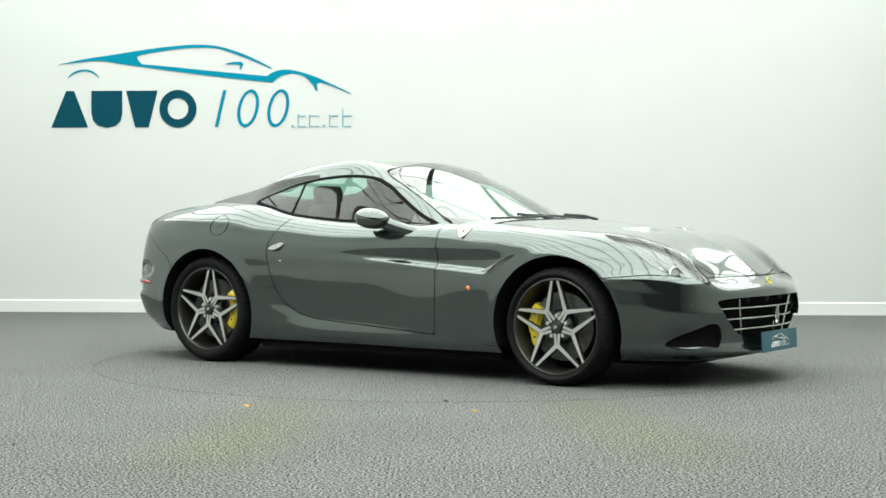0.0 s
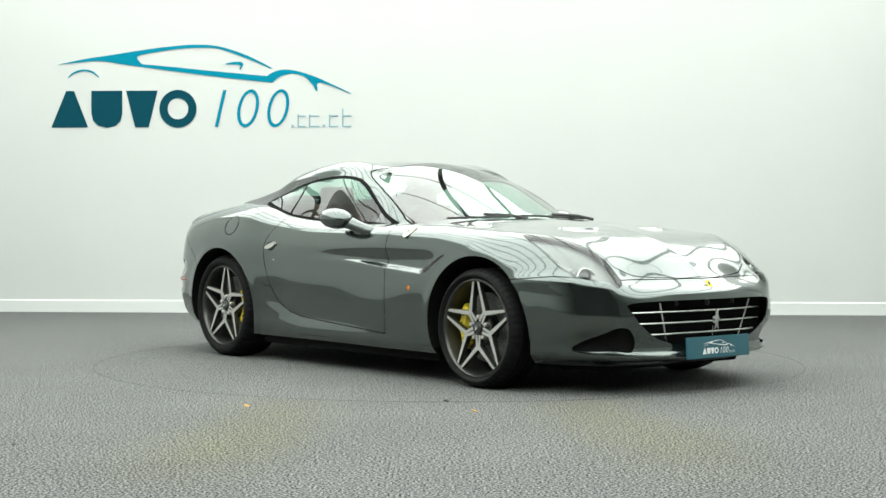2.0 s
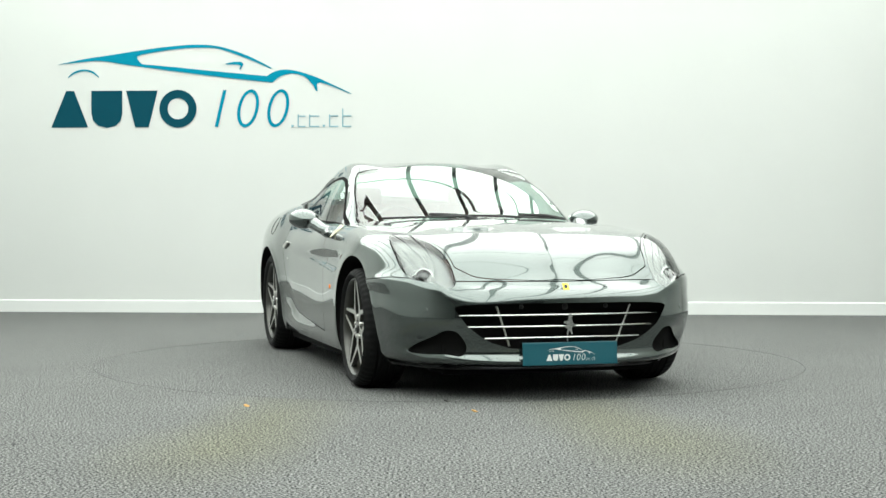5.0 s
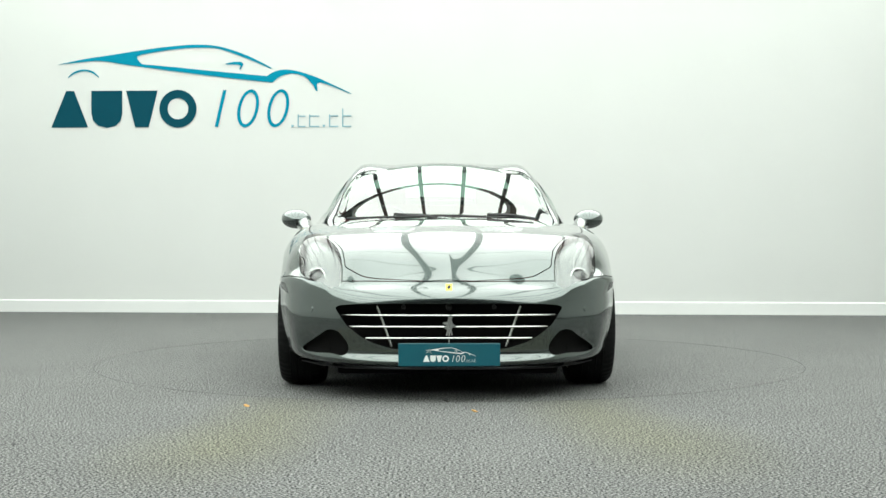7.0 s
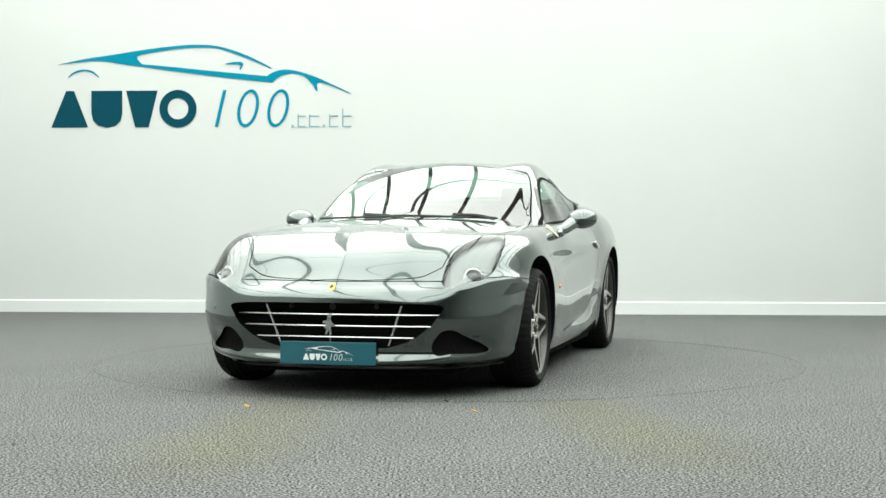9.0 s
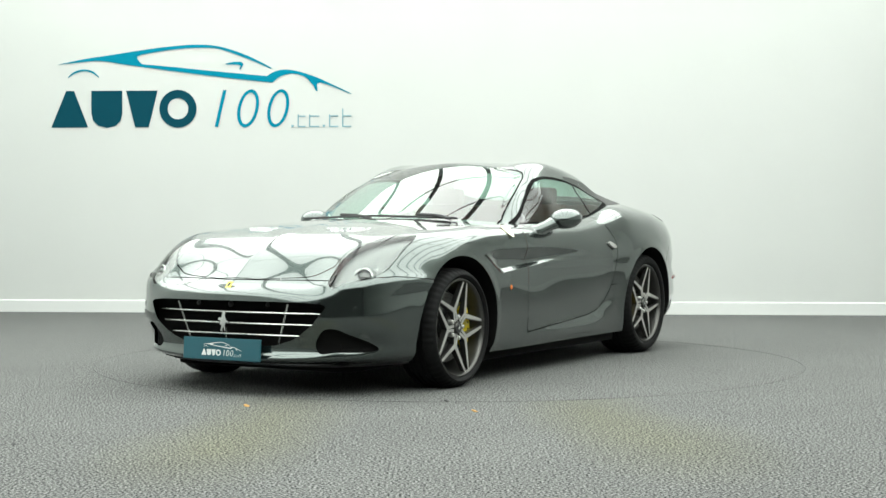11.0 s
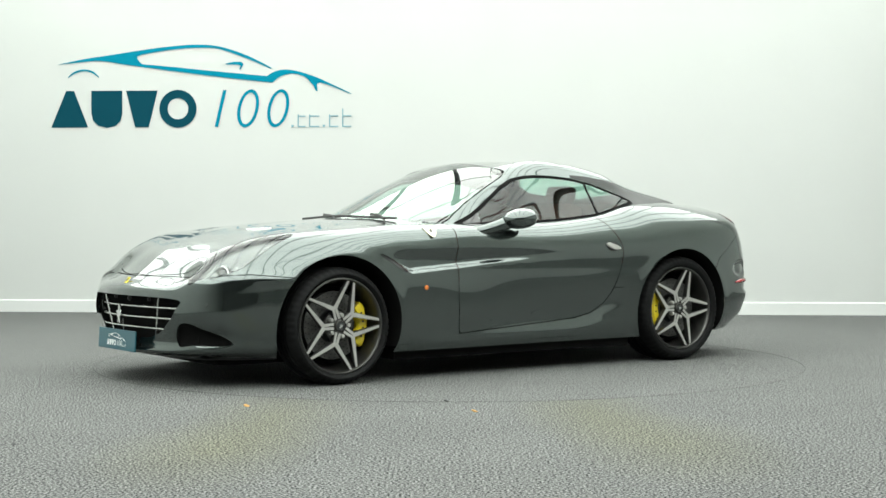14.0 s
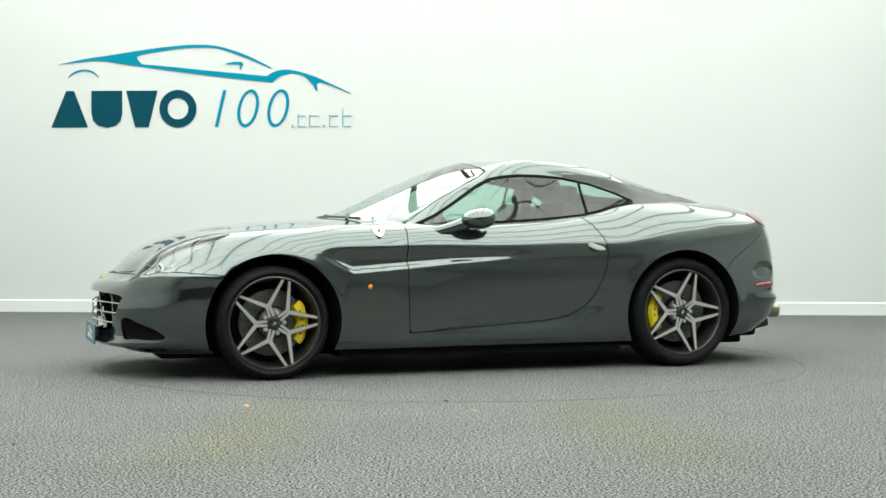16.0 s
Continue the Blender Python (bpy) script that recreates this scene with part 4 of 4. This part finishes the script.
# ---- front details ----
def front_details():
    g = part("grille", box(bmesh.new(), (2.095, 0, .37), (.01, 1.16, .25)), SHADOW_BLACK, car, "black grille opening with satin bars", smooth=False)

    def edge_x(y):
        return float(np.interp(abs(y), [0, .12, .25, .37, .48, .60], [2.275, 2.268, 2.248, 2.212, 2.172, 2.112]))

    for z, hw in ((.440, .560), (.381, .515), (.323, .430)):
        bm = bmesh.new()
        tube(bm, [(edge_x(y) - .006, y, z + .006 * (1 - (y / hw) ** 2)) for y in np.linspace(-hw, hw, 17)], .0052, 8, flat=1.0)
        part("grille_bar", bm, SATIN, g)
    for s in (1, -1):
        bm = bmesh.new()
        pts = [(edge_x(.36) - .012 - .02 * k / 4, s * (.372 - .075 * k / 4), .492 - .212 * k / 4) for k in range(5)]
        tube(bm, pts, .0065, 8)
        part("upright_bar", bm, SATIN, g)
    bm = bmesh.new()
    tube(bm, [(2.255, 0, .36), (2.250, 0, .27)], .004, 6)
    part("upright_bar", bm, SATIN, g)
    # rearing animal mark: a plain free shape
    bm = bmesh.new()
    prism(bm, [(-.012, -.055), (.002, -.030), (.012, -.052), (.018, -.050), (.012, -.022), (.020, -.005), (.034, -.010), (.036, -.004), (.020, .010), (.012, .030), (.018, .044), (.006, .058), (-.004, .046), (-.010, .020), (-.030, .018), (-.034, .008), (-.016, .002), (-.024, -.018), (-.010, -.022), (-.018, -.050)], .008, pose(2.275, 0, .395, 90, 0, 90))
    part("grille_mark", bm, CHROME, g, smooth=False)
    for y, r in ((0, .017), (.235, .012), (-.235, .012)):
        bm = bmesh.new()
        ball(bm, (2.215 - .3 * y * y, y, .485), (.01, r, r), u=14, v=8)
        part("sensor", bm, BLACK, g)
    # bonnet badge
    bm = bmesh.new()
    prism(bm, [(-.017, -.022), (.017, -.022), (.017, .022), (-.017, .022)], .004, pose(2.226, 0, .587, 0, 52, 0) @ pose(0, 0, 0, 0, 0, 90))
    bd = part("nose_badge", bm, SHIELD, car, "yellow enamel nose badge", smooth=False)
    bm = bmesh.new()
    prism(bm, [(-.006, -.014), (.004, -.008), (.010, .002), (.004, .014), (-.004, .010), (-.010, .002)], .001, pose(2.226, 0, .587, 0, 52, 0) @ pose(0, 0, .0045, 0, 0, 90))
    part("badge_mark", bm, BLACK, bd, smooth=False)
    # display plate: flat board with the emblem
    bm = bmesh.new()
    box(bm, (2.293, 0, .246), (.008, .522, .118), (0, -3, 0), bevel=.003)
    pl = part("display_plate", bm, TEAL, car, "teal show plate with white emblem", smooth=False)
    bm = bmesh.new()
    box(bm, (2.277, 0, .245), (.03, .30, .08))
    part("plate_mount", bm, BLACK, car, smooth=False)
    emblem(pl, pose(2.2982, -.134, .209, 90, 0, 90) @ pose(0, 0, 0, 0, 0, 0) @ Matrix.Diagonal((.00051, .00051, 1, 1)), .0012, WHITE_INK, WHITE_INK, WHITE_INK)
    # lower splitter
    bm = bmesh.new()
    tube(bm, [(2.10, 0, .158), (2.09, .3, .158), (2.02, .55, .16), (1.87, .69, .162), (1.68, .79, .165)], .014, 8, flat=.6)
    tube(bm, [(2.10, 0, .158), (2.09, -.3, .158), (2.02, -.55, .16), (1.87, -.69, .162), (1.68, -.79, .165)], .014, 8, flat=.6)
    part("splitter", bm, BLACK, car, "black lower lip")


def headlight(s):
    lamp = shell.build("headlight", ("lamp",), LAMP_GLASS, car, (s,), label="long swept headlight with clear cover")
    bowl = shell.build("lamp_housing", ("lamp",), LINER_SILVER, lamp, (s,), -0.035, "silver lamp housing")
    bm = bmesh.new()
    ball(bm, (1.945, s * .695, .625), (.035, .058, .050), (0, -20, s * 25))
    part("projector_bezel", bm, GLOSS_BLACK, lamp)
    bm = bmesh.new()
    m = Matrix.Translation((1.975, s * .700, .632)) @ Euler((0, radians(-15), s * radians(22))).to_matrix().to_4x4()
    lathe(bm, [(.0005, .016), (.018, .013), (.030, .003), (.034, -.006), (.044, 0), (.046, -.02)], 32, "x")
    bmesh.ops.transform(bm, matrix=m, verts=bm.verts[:])
    part("projector_lens", bm, GLOSS_BLACK, lamp, "round projector lens")
    bm = bmesh.new()
    lathe(bm, [(.044, .002), (.047, .004), (.050, .002), (.047, -.004)], 36, "x", True)
    bmesh.ops.transform(bm, matrix=m, verts=bm.verts[:])
    part("projector_ring", bm, CHROME, lamp)
    for k in range(9):
        t = k / 8
        bm = bmesh.new()
        ball(bm, (1.90 - .36 * t, s * (.735 + .035 * t), .668 + .165 * t), (.009, .006, .006), u=8, v=6)
        part("led", bm, WHITE_INK, lamp)


front_details()
for s in (1, -1):
    headlight(s)


# ---- side details ----


def on_shell(x, z, s, lift=0.0):
    """Pose on the body's side at (x, z): local z points outwards, local y up, local x along the body."""
    d = (SHELL_V[:, 0] - x) ** 2 + (SHELL_V[:, 2] - z) ** 2 + 9 * (SHELL_V[:, 1] < .45)
    i = np.argsort(d)[:6]
    p, n = SHELL_V[i].mean(0), SHELL_N[i].mean(0)
    n = Vector((n[0], s * n[1], n[2])).normalized()
    q = Vector((x, s * p[1], z)) + n * lift
    up = (Vector((0, 0, 1)) - n * n.z).normalized()
    side = up.cross(n)
    return Matrix.Translation(q) @ Matrix((side, up, n)).transposed().to_4x4()


def side_details(s):
    d = doors[s]
    bm = bmesh.new()      # mirror: a drop-shaped shell on a swept arm
    ball(bm, (.070, s * .965, .948), (.118, .098, .064), (0, 6, s * -12), 32, 18)
    for v in bm.verts:
        if v.co.x < .02:
            v.co.x = .02 + (v.co.x - .02) * .45
    mir = part("door_mirror", bm, PAINT, d, "grey door mirror on a swept arm")
    bm = bmesh.new()
    tube(bm, [(.33, s * .835, .862), (.28, s * .87, .875), (.21, s * .89, .897), (.13, s * .92, .925)], [.050, .046, .048, .056], 16, flat=.75)
    part("mirror_arm", bm, PAINT, mir)
    bm = bmesh.new()
    ball(bm, (-.008, s * .965, .948), (.012, .080, .046), (0, 0, s * -12))
    part("mirror_glass", bm, CHROME, mir, "mirror glass")
    # handle: a flap over a black oval, the shade of a shallow cup put in as colour
    bm = bmesh.new()
    m = on_shell(-.722, .768, s, -.004)
    ball(bm, (0, 0, 0), (.076, .032, .006), u=28, v=12)
    bmesh.ops.transform(bm, matrix=m, verts=bm.verts[:])
    cup = part("cup_shade", bm, BLACK, d, "black oval standing for the shaded handle recess")
    bm = bmesh.new()
    pts = rounded([(.066, -.012), (.03, -.018), (-.02, -.004), (-.052, .020), (-.044, .027), (0, .020), (.045, .004)], 4)
    sg = 1 if s > 0 else -1
    prism(bm, [tuple(q) for q in pts], .012, Matrix())
    for v in bm.verts:
        v.co.x *= -sg * -1
    bmesh.ops.bevel(bm, geom=bm.edges[:], offset=.003, segments=2, affect="EDGES")
    bmesh.ops.transform(bm, matrix=on_shell(-.712, .766, s, .002), verts=bm.verts[:])
    part("handle", bm, RIM_FACE, d, "bright door handle")
    if s < 0:
        bm = bmesh.new()
        ball(bm, (0, 0, 0), (.005, .008, .003))
        bmesh.ops.transform(bm, matrix=on_shell(-.69, .675, s), verts=bm.verts[:])
        part("lock", bm, CHROME, d)
    # shield badge on the wing
    bm = bmesh.new()
    outline = rounded([(-.040, .046), (-.022, .050), (0, .046), (.022, .050), (.040, .046), (.040, .012), (.024, -.030), (0, -.054), (-.024, -.030), (-.040, .012)], 3)
    prism(bm, [tuple(q) for q in outline], .003)
    m = on_shell(.690, .872, s, .001)
    bmesh.ops.transform(bm, matrix=m, verts=bm.verts[:])
    sh = part("wing_shield", bm, CREAM, car, "cream enamel wing shield", smooth=False)
    bm = bmesh.new()
    prism(bm, [(-.008, -.020), (.002, -.012), (.010, -.018), (.006, .0), (.014, .008), (.004, .020), (-.002, .008), (-.014, .006), (-.006, -.004)], .0008, Matrix.Translation((0, 0, .0032)))
    bmesh.ops.transform(bm, matrix=m, verts=bm.verts[:])
    part("shield_mark", bm, BLACK, sh, smooth=False)
    # round parking sensor in the bumper
    bm = bmesh.new()
    lathe(bm, [(.0005, .0015), (.012, .001), (.0135, -.001)], 18, "z")
    bmesh.ops.transform(bm, matrix=on_shell(2.085, .468, s), verts=bm.verts[:])
    part("parking_sensor", bm, PAINT, car)
    # amber side marker in a dark ring
    bm = bmesh.new()
    lathe(bm, [(.0005, .006), (.010, .005), (.0145, .0015), (.0145, -.004)], 20, "z")
    bmesh.ops.transform(bm, matrix=on_shell(.758, .541, s), verts=bm.verts[:])
    part("side_marker", bm, AMBER, car, "amber side marker lamp")
    # red strip in the rear bumper
    bm = bmesh.new()
    tube(bm, [tuple(on_shell(x, z, s, .001).translation) for x, z in ((-1.865, .512), (-1.90, .516), (-1.94, .519), (-1.98, .521), (-2.02, .522))], [.004, .011, .014, .015, .015], 10)
    part("rear_reflector", bm, RED_LENS, car, "red rear reflector")
    shell.build("tail_lamp", ("tail_lamp",), RED_LENS, car, (s,), 0.004, "round red tail lamp")
    # exhaust tips
    for y in (.56, .46):
        bm = bmesh.new()
        lathe(bm, [(.045, .0), (.050, -.01), (.050, .12), (.040, .12)], 24, "x")
        e = part("exhaust_tip", bm, EXHAUST, car, "satin metal exhaust pipe")
        e.location = (-2.225, s * y, .33)
    if s < 0:
        # round fuel flap line
        bm = bmesh.new()
        pts = []
        for k in range(41):
            w = 2 * math.pi * k / 40
            px, pz = -1.228 + .075 * math.cos(w), .905 + .064 * math.sin(w)
            V = np.array(shell.V)
            dd = (V[:, 0] - px) ** 2 + (V[:, 2] - pz) ** 2 + 9 * (V[:, 1] < .6)
            pts.append((px, -V[np.argsort(dd)[:4], 1].mean() , pz))
        tube(bm, pts, .0022, 6, cap=False)
        part("fuel_flap", bm, SHADOW_BLACK, car, "round fuel flap")


for s in (1, -1):
    side_details(s)
bm = bmesh.new()
box(bm, (-2.12, 0, .25), (.16, 1.05, .10), (0, 12, 0), bevel=.02)
part("rear_diffuser", bm, BLACK, car, "black rear diffuser")


def wipers():
    for y0, y1, x0 in ((-.60, -.02, .60), (-.02, .55, .66)):
        bm = bmesh.new()
        tube(bm, [(.78 - .22 * abs(y) ** 2, y, .955 + .012 - .03 * abs(y)) for y in np.linspace(y0, y1, 9)], .008, 6)
        tube(bm, [(.80, y1, .945), (.76, y1 * .8 + y0 * .2, .968), (.74 - .1 * abs((y0 + y1) / 2), (y0 + y1) / 2, .975)], .010, 6)
        part("wiper", bm, BLACK, car, "black windscreen wiper")


wipers()


# ---- cabin ----
def cabin():
    bm = bmesh.new()
    box(bm, (.52, 0, .80), (.34, 1.40, .18), (0, 8, 0), bevel=.06)
    part("dashboard", bm, LEATHER_DARK, car, "dark leather dashboard")
    bm = bmesh.new()
    box(bm, (-.35, 0, .46), (1.7, 1.5, .06))
    part("cabin_floor", bm, SHADOW_BLACK, car, smooth=False)
    bm = bmesh.new()
    box(bm, (-1.12, 0, .84), (.16, 1.30, .42), (0, -12, 0), bevel=.05)
    part("rear_bench_back", bm, LEATHER, car, "red-brown leather rear bench back")
    for s in (1, -1):
        seat = new("seat")
        seat.parent = car
        tagged(seat, "red-brown leather sports seat")
        bm = bmesh.new()
        box(bm, (-.30, s * .37, .56), (.50, .48, .16), (0, -6, 0), bevel=.05)
        part("cushion", bm, LEATHER, seat)
        bm = bmesh.new()
        box(bm, (-.64, s * .37, .80), (.14, .46, .52), (0, -16, 0), bevel=.06)
        part("backrest", bm, LEATHER, seat)
        bm = bmesh.new()
        box(bm, (-.745, s * .37, 1.105), (.085, .25, .13), (0, -14, 0), bevel=.04)
        part("headrest", bm, LEATHER, seat)
        bm = bmesh.new()
        box(bm, (-.15, s * .80, .72), (1.2, .05, .32), bevel=.02)
        part("door_card", bm, LEATHER, doors[s], "red-brown door lining")
    bm = bmesh.new()
    lathe(bm, [(.178, -.012), (.190, 0), (.178, .012), (.166, 0)], 40, "x", True)
    box(bm, (0, 0, 0), (.04, .34, .05), bevel=.01)
    sw = part("steering_wheel", bm, LEATHER_DARK, car, "dark leather steering wheel")
    sw.matrix_local = pose(.24, -.37, .86, 0, -22, 0)
    bm = bmesh.new()
    ball(bm, (-.05, 0, 1.262), (.015, .10, .026))
    part("interior_mirror", bm, BLACK, car, "black interior mirror")


cabin()


# ---- movement: the turntable carries the car round ----
def heading(t):
    u = t - 7.1
    return -89.870 - 7.77414 * u - 0.0094666 * u * u - 0.00178542 * u ** 3


def motions():
    times = [0, 1, 2, 3, 4, 5, 6, 7, 8, 9, 10, 11, 12, 13, 14, 15, 16]
    walk(car, [(t, pose(*PIVOT, 0, 0, 0, heading(t)) @ pose(0.048, -0.046, 0)) for t in times])
    walk(disc, [(t, pose(*PIVOT, 0.0, 0, 0, heading(t))) for t in times])


motions()
